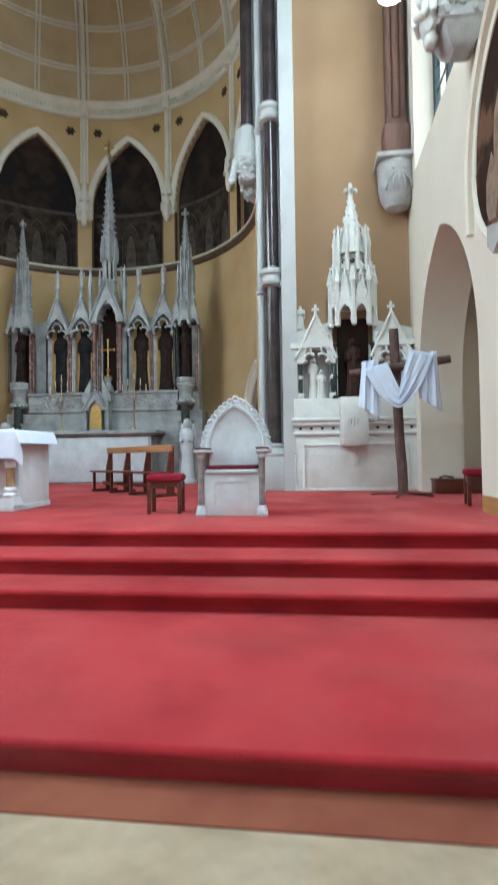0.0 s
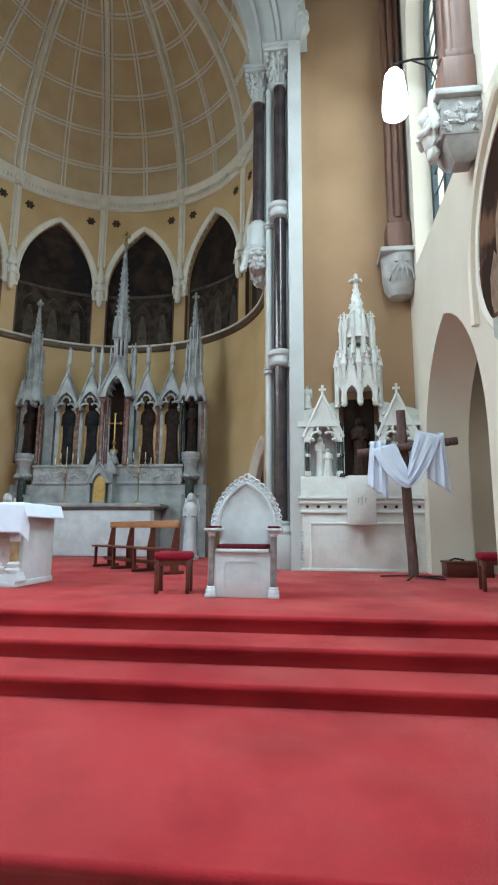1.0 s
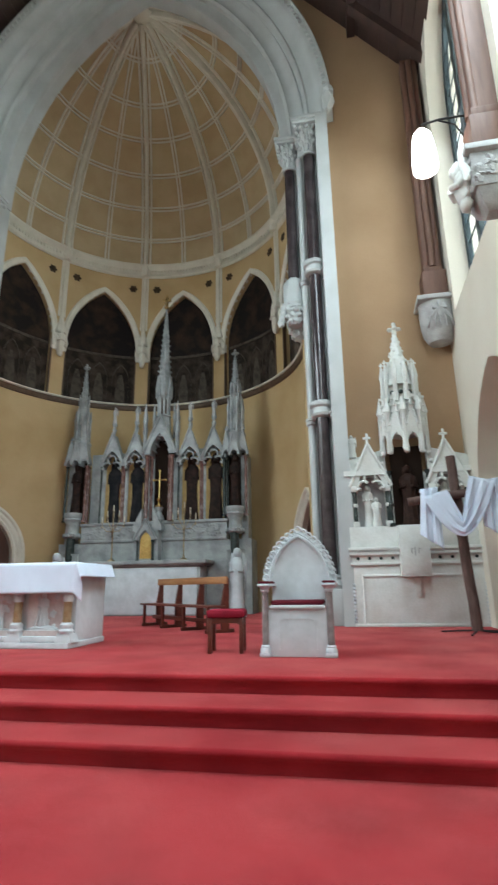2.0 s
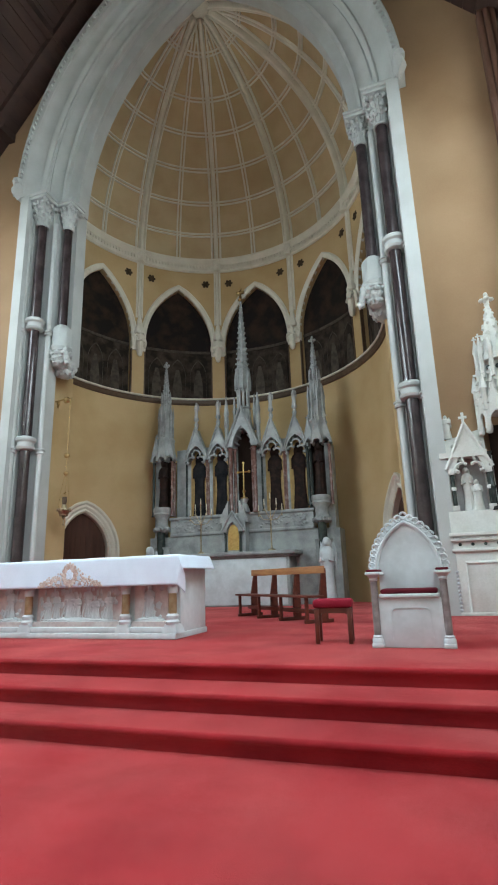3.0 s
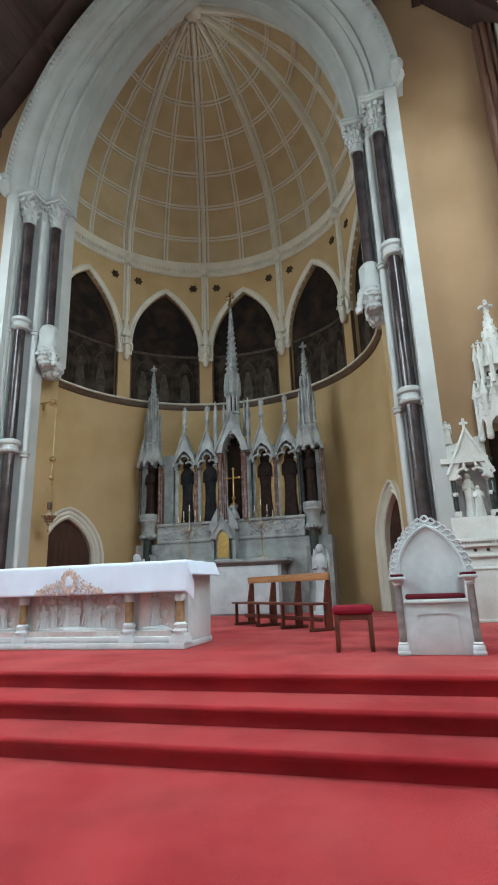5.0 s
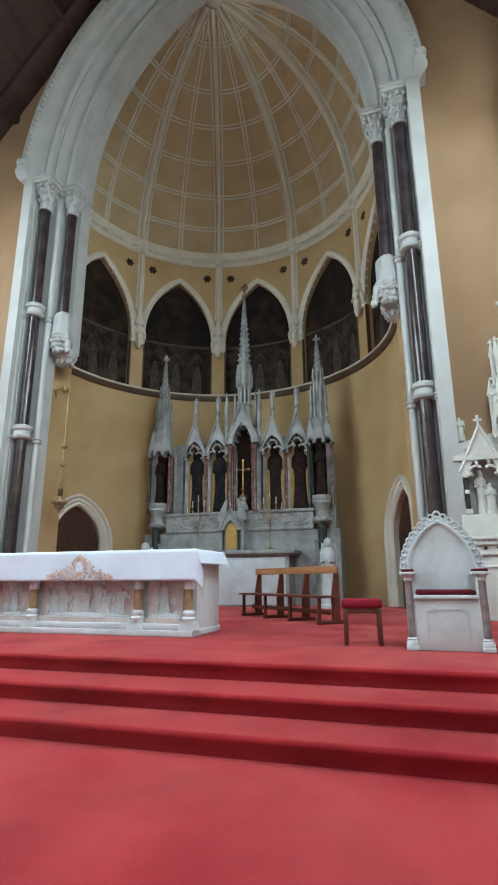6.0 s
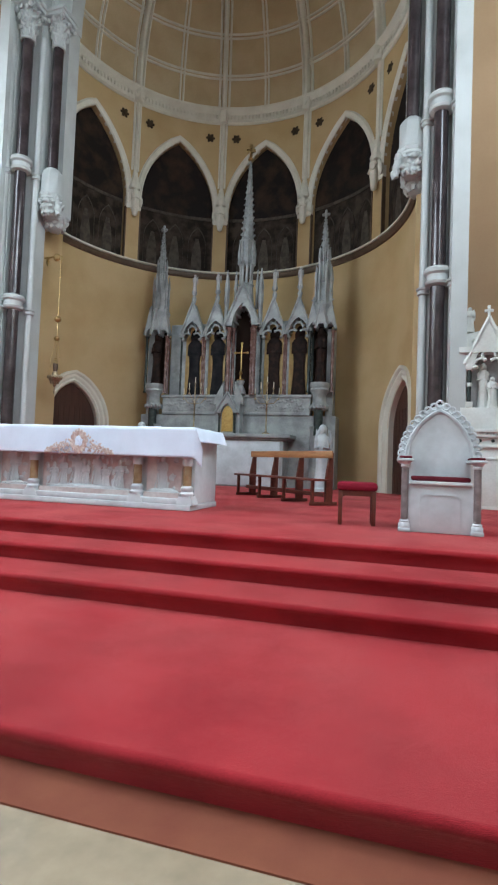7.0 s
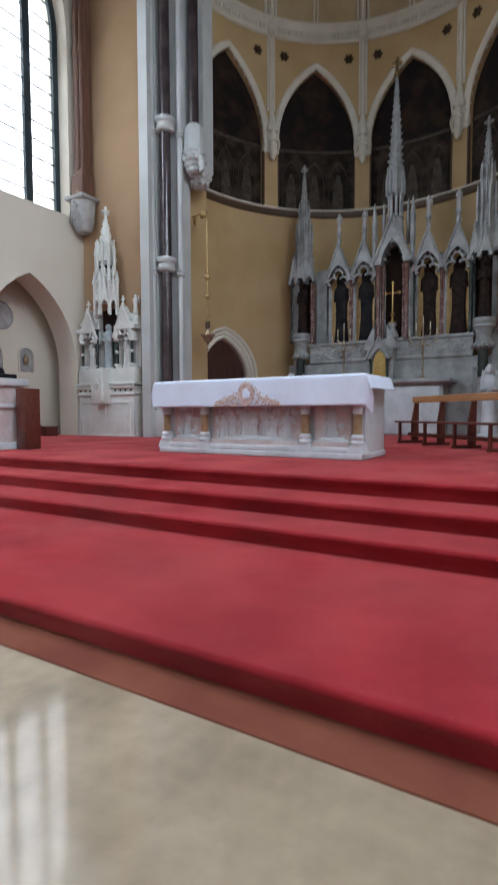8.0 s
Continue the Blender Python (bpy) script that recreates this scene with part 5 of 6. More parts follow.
        for sx in (-1, 1):
            bm = B()
            box(bm, cxn + sx * 0.35 - 0.07, cxn + sx * 0.35 + 0.07, 0.05, 0.3, 2.08, 2.2, 0.01)
            part("column_base", bm, CREAM_STONE, al)
            bm = B()
            box(bm, cxn + sx * 0.35 - 0.075, cxn + sx * 0.35 + 0.075, 0.05, 0.3, 2.86, 2.99, 0.012)
            part("column_capital", bm, CREAM_STONE, al)
            bm = B()
            lathe(bm, [(0.05, 2.52), (0.065, 2.56), (0.05, 2.6)], cxn + sx * 0.35, 0.12, 10)
            part("column_ring", bm, CREAM_STONE, al)
            bm = B()
            lathe(bm, [(0.043, 2.2), (0.043, 2.87)], cxn + sx * 0.35, 0.12, 12)
            part("niche_column", bm, GREEN_MARBLE, al, "dark green marble shaft")
        bm = B()
        slab(bm, [(u, 2.08, z) for u, z in ogive(0.29, 2.95, 3.36, 6, cxn)], 0.325, 0.338)
        part("niche_back", bm, GREY_STONE, al)
        bm = B()
        robed(bm, 0.95, 0.11, cxn - 0.07, 0.26, 2.08, 0, 1)
        part("carved_figure", bm, CREAM_STONE, al, "plain carved figure in a niche")
        bm = B()
        robed(bm, 0.66, 0.1, cxn + 0.1, 0.2, 2.08, 0, 2)
        part("carved_figure", bm, CREAM_STONE, al, "plain carved figure in a niche")
    # roof slabs behind the gables
    for s in (-1, 1):
        bm = B()
        slab(bm, [(s * 1.33, 3.3, 3.62), (s * 0.45, 3.3, 3.85)], 0.22, 0.64)
        slab(bm, [(s * 1.38, 3.22, 3.34), (s * 0.45, 3.22, 3.34)], 0.02, 0.64)
        for i in range(4):
            blob(bm, s * (0.55 + i * 0.26), 0.2, 3.52, 0.06, 0.05, 0.06, 0.4, 1, i)
        part("roof", bm, CREAM_STONE, al)
    # tall middle canopy
    for sx in (-1, 1):
        bm = B()
        lathe(bm, [(0.075, 2.06), (0.075, 2.12), (0.045, 2.15), (0.045, 2.5), (0.065, 2.55), (0.045, 2.6), (0.045, 3.2), (0.085, 3.3)], sx * 0.42, 0.1, 12)
        part("canopy_column", bm, GREEN_MARBLE, al, "dark green marble column")
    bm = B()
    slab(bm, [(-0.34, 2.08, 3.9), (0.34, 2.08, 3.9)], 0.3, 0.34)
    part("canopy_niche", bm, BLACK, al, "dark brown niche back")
    can = thing("canopy", "", "", pose(0, 0.02, 0))
    can.parent = al
    tagged(can, "tall cream pinnacled canopy")
    bm = B()
    R = 0.48
    for e in range(5):
        a = math.pi + math.pi * e / 4
        px, py = R * math.cos(a), 0.15 + R * 0.62 * math.sin(a)
        lathe(bm, [(0.03, 3.72), (0.075, 3.78), (0.06, 3.9), (0.06, 4.62), (0.09, 4.66), (0.02, 5.0)], px, py, 6)
        blob(bm, px, py, 3.72, 0.075, 0.075, 0.08, 0.3, 1, e)
    for e in range(4):
        a0, a1 = math.pi + math.pi * e / 4, math.pi + math.pi * (e + 1) / 4
        p0 = Vector((R * math.cos(a0), 0.15 + R * 0.62 * math.sin(a0), 0))
        p1 = Vector((R * math.cos(a1), 0.15 + R * 0.62 * math.sin(a1), 0))
        half = (p1 - p0).length / 2
        mid, d = (p0 + p1) / 2, (p1 - p0).normalized()
        nrm = Vector((d.y, -d.x, 0))
        f = lambda u, v, w, mid=mid, d=d, nrm=nrm: tuple(mid + d * u + nrm * w + Vector((0, 0, v)))
        arch = ogive(half * 0.74, 3.9, 4.14, 5)
        cols = [(-half, 3.88, 4.0)] + [(u, z, 4.05 + 0.75 * (1 - abs(u) / half)) for u, z in arch] + [(half, 3.88, 4.0)]
        slab(bm, cols, -0.03, 0.03, f)
        for s in (-1, 1):
            tube(bm, [f(s * half, 4.05, 0.03), f(0, 4.86, 0.03)], 0.022, 5)
            crockets(bm, f(s * half, 4.1, 0.05), f(0, 4.86, 0.05), 5, 0.03)
        finial(bm, *f(0, 4.8, 0.0), 0.3)
    part("arcade", bm, CREAM_STONE, can)
    bm = B()
    lathe(bm, [(0.32, 4.1), (0.32, 4.75), (0.39, 4.82), (0.3, 4.92), (0.25, 5.35), (0.31, 5.42), (0.28, 5.5)], 0, 0.15, 8, math.pi / 8, 1, 0.75)
    part("drum", bm, CREAM_STONE, can)
    for e in range(6):
        a = math.pi + math.pi * e / 5
        px, py = 0.37 * math.cos(a), 0.15 + 0.29 * math.sin(a)
        bm = B()
        lathe(bm, [(0.05, 4.9), (0.05, 5.5), (0.07, 5.55), (0.015, 5.85)], px, py, 6)
        tube(bm, [(px, py, 5.0), (px * 0.75, py * 0.8 + 0.02, 5.9)], 0.025, 5)
        crockets(bm, (px, py - 0.03, 4.95), (px * 0.75, py * 0.8, 5.85), 6, 0.03)
        finial(bm, px, py, 5.78, 0.16)
        part("upper_pinnacle", bm, CREAM_STONE, can)
    # dark solid knobs in place of round openings, shade given by their colour
    for e in range(5):
        a = math.pi + math.pi * (e + 0.5) / 5
        px, py = 0.31 * math.cos(a), 0.15 + 0.24 * math.sin(a)
        bm = B()
        blob(bm, px, py, 5.12, 0.055, 0.05, 0.055, 0, 2)
        part("roundel", bm, GREEN_MARBLE, can, "dark knob painting the shade of a round opening")
    bm = B()
    spirelet(bm, 0, 0.15, 5.3, 6.75, 0.34, (), 8)
    fleuron(bm, 0, 0.15, 6.7, 0.1)
    part("spire", bm, CREAM_STONE, can)
    # carved angel on the outer corner
    bm = B()
    robed(bm, 0.55, 0.09, -mirror * 1.16, 0.3, 3.7, 1, 3)
    part("corner_carving", bm, CREAM_STONE, al, "small white winged carving")
    bm = B()
    robed(bm, 1.42, 0.19, 0, 0, 0, 0, 4)
    solid("niche_statue", bm, statue_mat, statue_label, "statue", "niche statues", at=pose(cx, 12.48, P + 2.16))
    return al


side_altar("side_altar", "cream stone Gothic side altar with a tall pinnacled canopy", 1.385, 1.06, 1, HABIT_BROWN, "dark brown painted statue in a niche")
side_altar("side_altar", "cream stone Gothic side altar with a tall pinnacled canopy", -14.38, 0.94, -1, BLUE_STATUE, "pale painted statue in a niche")

# ---- high altar ----
HX, HY = -7.005, 17.9
HZ = 1.055                     # height of the high altar against its drawing
high = thing("high_altar", "grey marble Gothic high altar with spires and gabled arcade", "high altar", pose(HX, HY, P) @ Matrix.Diagonal((1.02, 1, HZ, 1)))
bm = B()
box(bm, -3.55, 3.55, 0.0, 1.0, 0.0, 2.35)
part("retable_base", bm, GREY_MARBLE, high)
bm = B()
box(bm, -2.0, 2.0, -0.85, 0.02, 0.0, 1.5, 0.01)
box(bm, -2.15, 2.15, -0.95, 0.02, 1.5, 1.56, 0.015)
box(bm, -2.25, 2.25, -1.05, 0.02, 1.56, 1.68, 0.02)
part("mensa", bm, GREY_MARBLE, high, "long grey marble altar block")
bm = B()
box(bm, -1.95, 1.9, -0.88, -0.84, 0.04, 1.46, 0.01)
part("front_panel", bm, WHITE_MARBLE, high)
bm = B()
box(bm, -2.7, 2.7, -0.06, 0.4, 2.35, 2.45, 0.02)
box(bm, -2.7, 2.7, -0.02, 0.4, 2.45, 2.95)
box(bm, -2.75, 2.75, -0.08, 0.4, 2.93, 3.03, 0.02)
random.seed(3)
for s in (-1, 1):
    for i in range(60):
        blob(bm, s * random.uniform(0.8, 2.6), -0.02, random.uniform(2.5, 2.9), 0.06, 0.03, 0.05, 0.5, 1, i)
part("gradine", bm, GREY_MARBLE, high, "carved grey marble shelf")
bm = B()
box(bm, -2.66, 2.66, 0.42, 0.7, 2.9, 5.6)
part("arcade_back", bm, GREY_MARBLE, high)
GABLES = (-1.68, -0.78, 1.31, 2.2)
for k, gx in enumerate(GABLES):
    bm = B()
    slab(bm, [(u, 3.03, z) for u, z in ogive(0.36, 5.0, 5.62, 6, gx)], 0.39, 0.418)
    part("gilt_panel", bm, GOLD_PAINT, high, "gilt panel behind a dark figure")
    bm = B()
    robed(bm, 2.35, 0.24, gx, 0.34, 3.03, 0, k)
    for v in bm.verts:
        v.co.y = 0.36 + (v.co.y - 0.34) * 0.25
    part("painted_figure", bm, (HABIT_BLACK, HABIT_BLACK, HABIT, HABIT)[k], high, "dark plain robed figure")
    bm = B()
    gable(bm, gx, 0.46, 5.0, 5.60, 5.05, 6.25, 0.0, 0.4, 0.36)
    part("arcade_gable", bm, GREY_MARBLE, high, "grey marble gable")
    bm = B()
    trefoil(bm, gx, 0.04, 4.98, 0.35)
    part("trefoil_head", bm, GREY_MARBLE, high, "cusped trefoil arch moulding")
    bm = B()
    for s in (-1, 1):
        crockets(bm, (gx + s * 0.46, 0.02, 5.15), (gx, 0.02, 6.3), 8, 0.045)
    lathe(bm, [(0.05, 6.25), (0.09, 6.42), (0.05, 6.52), (0.1, 6.6), (0.1, 6.66)], gx, 0.1, 8)
    tagged(part("gable_crockets", bm, GREY_MARBLE, high), kind="stuff")
    bm = B()
    robed(bm, 0.64, 0.08, gx, 0.1, 6.64, 1, k)
    part("gable_figure", bm, GREY_STONE, high, "small plain pale figure on a gable")
    for s in (-1, 1):
        bm = B()
        clustered(bm, gx + s * 0.41, 0.1, 3.03, 5.05, 0.036)
        part("arcade_column", bm, (GREEN_MARBLE, RED_MARBLE)[(k + (s > 0)) % 2], high, "slim coloured marble column")
# middle tower
for s in (-1, 1):
    for x, y, r in ((0.46, -0.12, 0.075), (0.34, 0.02, 0.06)):
        bm = B()
        clustered(bm, s * x + 0.24, y, 3.0, 5.3, r)
        part("tower_column", bm, RED_MARBLE, high, "reddish marble column")
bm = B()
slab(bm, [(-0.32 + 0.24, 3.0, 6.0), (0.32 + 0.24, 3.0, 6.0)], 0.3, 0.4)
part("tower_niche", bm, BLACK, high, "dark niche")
tower = thing("middle_tower", "", "", pose(0.24, 0, 0))
tower.parent = high
tagged(tower, "tall grey marble middle spire")
bm = B()
gable(bm, 0, 0.62, 5.3, 6.1, 5.35, 6.75, -0.2, 0.5, 0.36)
for s in (-1, 1):
    crockets(bm, (s * 0.62, -0.2, 5.4), (0, -0.2, 6.85), 8, 0.05)
    lathe(bm, [(0.08, 5.3), (0.08, 6.1), (0.1, 6.15), (0.09, 6.55), (0.11, 6.6), (0.02, 7.3)], s * 0.62, -0.05, 6)
    lathe(bm, [(0.06, 6.0), (0.06, 6.7), (0.08, 6.75), (0.02, 7.35)], s * 0.4, 0.25, 6)
part("gable_stage", bm, GREY_MARBLE, tower)
bm = B()
lathe(bm, [(0.32, 6.0), (0.26, 6.75), (0.3, 6.8), (0.24, 6.86)], 0, 0.15, 8, math.pi / 8)
part("lantern_base", bm, GREY_MARBLE, tower)
bm = B()
lathe(bm, [(0.2, 7.5), (0.27, 7.55), (0.29, 7.7), (0.26, 7.8), (0.235, 8.2), (0.28, 8.3), (0.23, 8.4)], 0, 0.15, 8, math.pi / 8)
part("lantern", bm, GREY_MARBLE, tower)
for e in range(8):
    a = 2 * math.pi * e / 8 + math.pi / 8
    bm = B()
    lathe(bm, [(0.06, 6.82), (0.05, 6.92), (0.05, 7.35), (0.08, 7.52)], 0.2 * math.cos(a), 0.15 + 0.2 * math.sin(a), 6)
    part("lantern_post", bm, GREY_MARBLE, tower)
    bm = B()
    lathe(bm, [(0.06, 7.5), (0.07, 7.9), (0.01, 8.35)], 0.26 * math.cos(a), 0.15 + 0.26 * math.sin(a), 5)
    part("pinnacle", bm, GREY_MARBLE, tower)
# solid brown core: its dark colour stands for the shade within the lantern
bm = B()
lathe(bm, [(0.12, 6.8), (0.12, 7.55)], 0, 0.15, 8)
part("lantern_core", bm, BROWN_TRIM, tower, "dark core painting the shade inside the open lantern")
bm = B()
spirelet(bm, 0, 0.15, 8.3, 11.25, 0.235)
part("spire", bm, GREY_MARBLE, tower)
bm = B()
finial(bm, 0, 0.15, 11.15, 0.55)
part("finial", bm, BRASS, tower, "thin brass cross finial")
# side towers
for s in (-1, 1):
    tw = thing("side_tower", "", "", pose(s * 3.0 + (0.0 if s > 0 else -0.02), 0.05, 0))
    tw.parent = high
    tagged(tw, "grey marble side tower with a spire")
    bm = B()
    lathe(bm, [(0.36, 0.0), (0.36, 0.2), (0.3, 0.3), (0.3, 1.9), (0.33, 2.0)], 0, 0, 8, math.pi / 8)
    part("pedestal", bm, GREY_MARBLE, tw)
    bm = B()
    lathe(bm, [(0.15, 1.7), (0.15, 2.55)], 0, -0.2, 14)
    part("pedestal_column", bm, GREEN_MARBLE, tw, "dark marble column")
    bm = B()
    lathe(bm, [(0.2, 2.5), (0.31, 2.65), (0.26, 2.7), (0.22, 2.78), (0.22, 3.0), (0.29, 3.1), (0.33, 3.16), (0.31, 3.22), (0.34, 3.28), (0.32, 3.4)], 0, -0.12, 16, math.pi / 8)
    part("statue_base", bm, GREY_MARBLE, tw)
    bm = B()
    for i in range(16):
        blob(bm, 0.28 * math.cos(i * 0.393), -0.12 + 0.28 * math.sin(i * 0.393), 2.62, 0.07, 0.07, 0.09, 0.5, 1, i)
    tagged(part("carved_leaves", bm, GREY_MARBLE, tw), kind="stuff")
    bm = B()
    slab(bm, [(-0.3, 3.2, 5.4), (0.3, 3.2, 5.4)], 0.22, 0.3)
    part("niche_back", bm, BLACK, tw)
    for q in (-1, 1):
        bm = B()
        clustered(bm, q * 0.39, -0.1, 3.1, 5.1, 0.05)
        clustered(bm, q * 0.33, 0.22, 3.1, 5.1, 0.05)
        part("tower_column", bm, GREEN_MARBLE if q < 0 else RED_MARBLE, tw, "slim marble column")
    bm = B()
    for e in range(3):
        cxg = (e - 1) * 0.3
        gable(bm, cxg, 0.2, 5.1, 5.38, 5.15, 6.0, -0.28 + 0.12 * abs(e - 1), 0.1, 0.13)
        finial(bm, cxg, -0.2 + 0.12 * abs(e - 1), 5.95, 0.25)
    lathe(bm, [(0.40, 5.3), (0.36, 5.5), (0.34, 5.85), (0.37, 5.95), (0.32, 6.05)], 0, 0.1, 8, math.pi / 8)
    part("canopy", bm, GREY_MARBLE, tw)
    bm = B()
    lathe(bm, [(0.26, 6.0), (0.22, 6.6), (0.25, 6.68), (0.2, 6.76), (0.17, 7.3), (0.2, 7.4)], 0, 0.1, 8, math.pi / 8)
    part("drum", bm, GREY_MARBLE, tw)
    for e in range(8):
        a = 2 * math.pi * e / 8 + math.pi / 8
        bm = B()
        lathe(bm, [(0.045, 6.0), (0.045, 6.8), (0.065, 6.85), (0.01, 7.3)], 0.275 * math.cos(a), 0.1 + 0.275 * math.sin(a), 5)
        part("pinnacle", bm, GREY_MARBLE, tw)
        bm = B()
        lathe(bm, [(0.03, 6.8), (0.03, 7.5), (0.045, 7.55), (0.01, 7.9)], 0.185 * math.cos(a + 0.39), 0.1 + 0.185 * math.sin(a + 0.39), 5)
        part("pinnacle", bm, GREY_MARBLE, tw)
    bm = B()
    spirelet(bm, 0, 0.1, 7.3, 9.0, 0.175)
    fleuron(bm, 0, 0.1, 8.92, 0.09)
    part("spire", bm, GREY_MARBLE, tw)
    bm = B()
    box(bm, s * 0.3 - 0.12, s * 0.3 + 0.12, 0.1, 0.7, 0.0, 5.2)
    part("buttress", bm, GREY_MARBLE, tw)
    bm = B()
    robed(bm, 1.92, 0.185, 0, 0, 0, 0, s)
    solid("tower_statue", bm, HABIT, "dark brown painted statue on a carved bracket", "statue", "tower statues", at=pose(HX + s * 3.06, HY - 0.02, P + 3.38 * HZ))
# tabernacle
tab = thing("tabernacle", "", "", pose(-0.08, -0.35, 1.68))
tab.parent = high
tab.scale = (0.84, 1, 0.9)
tagged(tab, "grey marble tabernacle with a gilt door")
bm = B()
box(bm, -0.52, 0.52, 0.0, 0.4, 0.0, 1.35)
gable(bm, 0, 0.5, 0.7, 1.12, 0.78, 1.5, -0.12, 0.1, 0.27, False)
for s in (-1, 1):
    slab(bm, [(s * 0.62, 1.1, 1.3), (s * 0.25, 1.2, 1.95)], 0.02, 0.4)
part("shrine", bm, GREY_MARBLE, tab)
bm = B()
slab(bm, [(u, 0.1, z) for u, z in ogive(0.24, 0.7, 1.05, 6)], -0.03, 0.005)
part("door", bm, GOLD, tab, "gilt door")
for s in (-1, 1):
    bm = B()
    clustered(bm, s * 0.33, -0.06, 0.02, 0.75, 0.045)
    part("small_column", bm, GREEN_MARBLE, tab)
# crucifix in the niche
cr = thing("crucifix", "gilt altar crucifix on a stepped foot", "crucifix", pose(HX + 0.26, HY - 0.1, P + 3.03 * HZ) @ Matrix.Scale(0.8, 4))
bm = B()
lathe(bm, [(0.16, 0.6), (0.17, 0.66), (0.06, 0.7), (0.04, 0.85), (0.09, 0.95), (0.04, 1.05), (0.03, 1.1)], 0, 0, 10)
tube(bm, [(0, 0, 1.0), (0, 0, 2.25)], 0.035, 8)
tube(bm, [(-0.27, 0, 1.85), (0.27, 0, 1.85)], 0.035, 8)
for p in ((-0.27, 1.85), (0.27, 1.85), (0, 2.27)):
    blob(bm, p[0], 0, p[1], 0.07, 0.04, 0.07, 0.2, 1)
part("cross", bm, GOLD, cr)
bm = B()
lathe(bm, [(0.28, 0.0), (0.2, 0.25), (0.12, 0.4), (0.2, 0.6)], 0, 0, 10)
part("foot", bm, GREY_MARBLE, cr)


def candelabrum(x):
    c = thing("candelabrum", "gilt branched candelabrum with white candles", "candelabrum", pose(x, HY - 0.5, P + 1.68 * HZ), "high altar candelabra")
    bm = B()
    lathe(bm, [(0.14, 0), (0.13, 0.05), (0.04, 0.1), (0.025, 0.2), (0.025, 1.0), (0.05, 1.05), (0.02, 1.1), (0.02, 1.75)], 0, 0, 10)
    part("stem", bm, SILVER_GILT, c)
    for i, (dx, z) in enumerate(((-0.42, 1.35), (-0.22, 1.55), (0, 1.75), (0.22, 1.55), (0.42, 1.35))):
        bm = B()
        tube(bm, [(0, 0, 1.05), (dx * 0.6, 0, z - 0.28), (dx, 0, z - 0.08), (dx, 0, z)], 0.013, 6)
        lathe(bm, [(0.01, z), (0.045, z + 0.02), (0.045, z + 0.035)], dx, 0, 8)
        arm = part("branch", bm, SILVER_GILT, c)
        bm = B()
        lathe(bm, [(0.018, z + 0.03), (0.016, z + 0.24)], dx, 0, 8)
        part("candle", bm, CANDLE, arm, "white candle")
        bm = B()
        blob(bm, dx, -0.02, z - 0.14, 0.035, 0.03, 0.035, 0.6, 1, i)
        part("leaf", bm, SILVER_GILT, arm)
    return c


c1 = candelabrum(HX - 1.28)
copy_thing(c1, pose(HX + 1.35, HY - 0.5, P + 1.68 * HZ))

# statues standing beside the high altar
for x in (-3.6, -9.85):
    bm = B()
    lathe(bm, [(0.3, 0), (0.3, 0.08), (0.26, 0.12)], 0, 0, 12)
    robed(bm, 1.95, 0.215, 0, 0, 0.12, 1, 2)
    solid("standing_statue", bm, WHITE_MARBLE, "white marble robed statue standing on the floor", "statue", "floor statues", at=pose(x, 16.5, P))

# ---- hanging sanctuary lamp ----
LX, LY = -11.52, 13.95
lamp = thing("sanctuary_lamp", "hanging brass sanctuary lamp on a long chain", "lamp", pose(LX, LY, 3.62))
bm = B()
lathe(bm, [(0.02, 0.0), (0.06, 0.06), (0.05, 0.1), (0.14, 0.16), (0.2, 0.28), (0.18, 0.33), (0.1, 0.36), (0.08, 0.46), (0.05, 0.48)], 0, 0, 14)
for i in range(12):
    a = i * math.pi / 6
    blob(bm, 0.2 * math.cos(a), 0.2 * math.sin(a), 0.3, 0.035, 0.035, 0.05, 0.4, 2, i)
    blob(bm, 0.11 * math.cos(a), 0.11 * math.sin(a), 0.14, 0.03, 0.03, 0.04, 0.4, 2, i)
lathe(bm, [(0.012, -0.2), (0.03, -0.15), (0.015, -0.1), (0.02, 0.02)], 0, 0, 10)
part("bowl", bm, SILVER_GILT, lamp)
bm = B()
lathe(bm, [(0.06, 0.48), (0.08, 0.6), (0.075, 0.72)], 0, 0, 12)
part("glass", bm, BROWN_TRIM, lamp, "dark amber lamp glass")
for a in (0, 120, 240):
    bm = B()
    tube(bm, [(0.19 * math.cos(radians(a)), 0.19 * math.sin(radians(a)), 0.32), (0.15 * math.cos(radians(a)), 0.15 * math.sin(radians(a)), 0.85), (0.02 * math.cos(radians(a)), 0.02 * math.sin(radians(a)), 1.5)], 0.008, 5)
    part("lamp_chain", bm, BRASS, lamp)
for z, r in ((1.5, 0.09), (2.1, 0.11), (0.85, 0.05)):
    bm = B()
    blob(bm, 0, 0, z, r, r, r * 0.9, 0, 2)
    part("chain_ball", bm, BRASS, lamp)
bm = B()
tube(bm, [(0, 0, 1.5), (0, 0, 3.9)], 0.012, 6)
part("long_chain", bm, BRASS, lamp)
bm = B()
tube(bm, [(0.02, 0, 3.85), (0.02, 0, 4.08), (-0.1, -0.02, 4.12), (-0.3, -0.08, 4.04), (-0.5, -0.14, 4.0)], 0.03, 8)
blob(bm, -0.4, -0.1, 3.9, 0.05, 0.05, 0.16, 0.5, 2, 3)
blob(bm, -0.15, -0.02, 4.05, 0.12, 0.06, 0.12, 0.6, 2, 1)
part("bracket", bm, BRASS, lamp, "scrolled brass wall bracket")

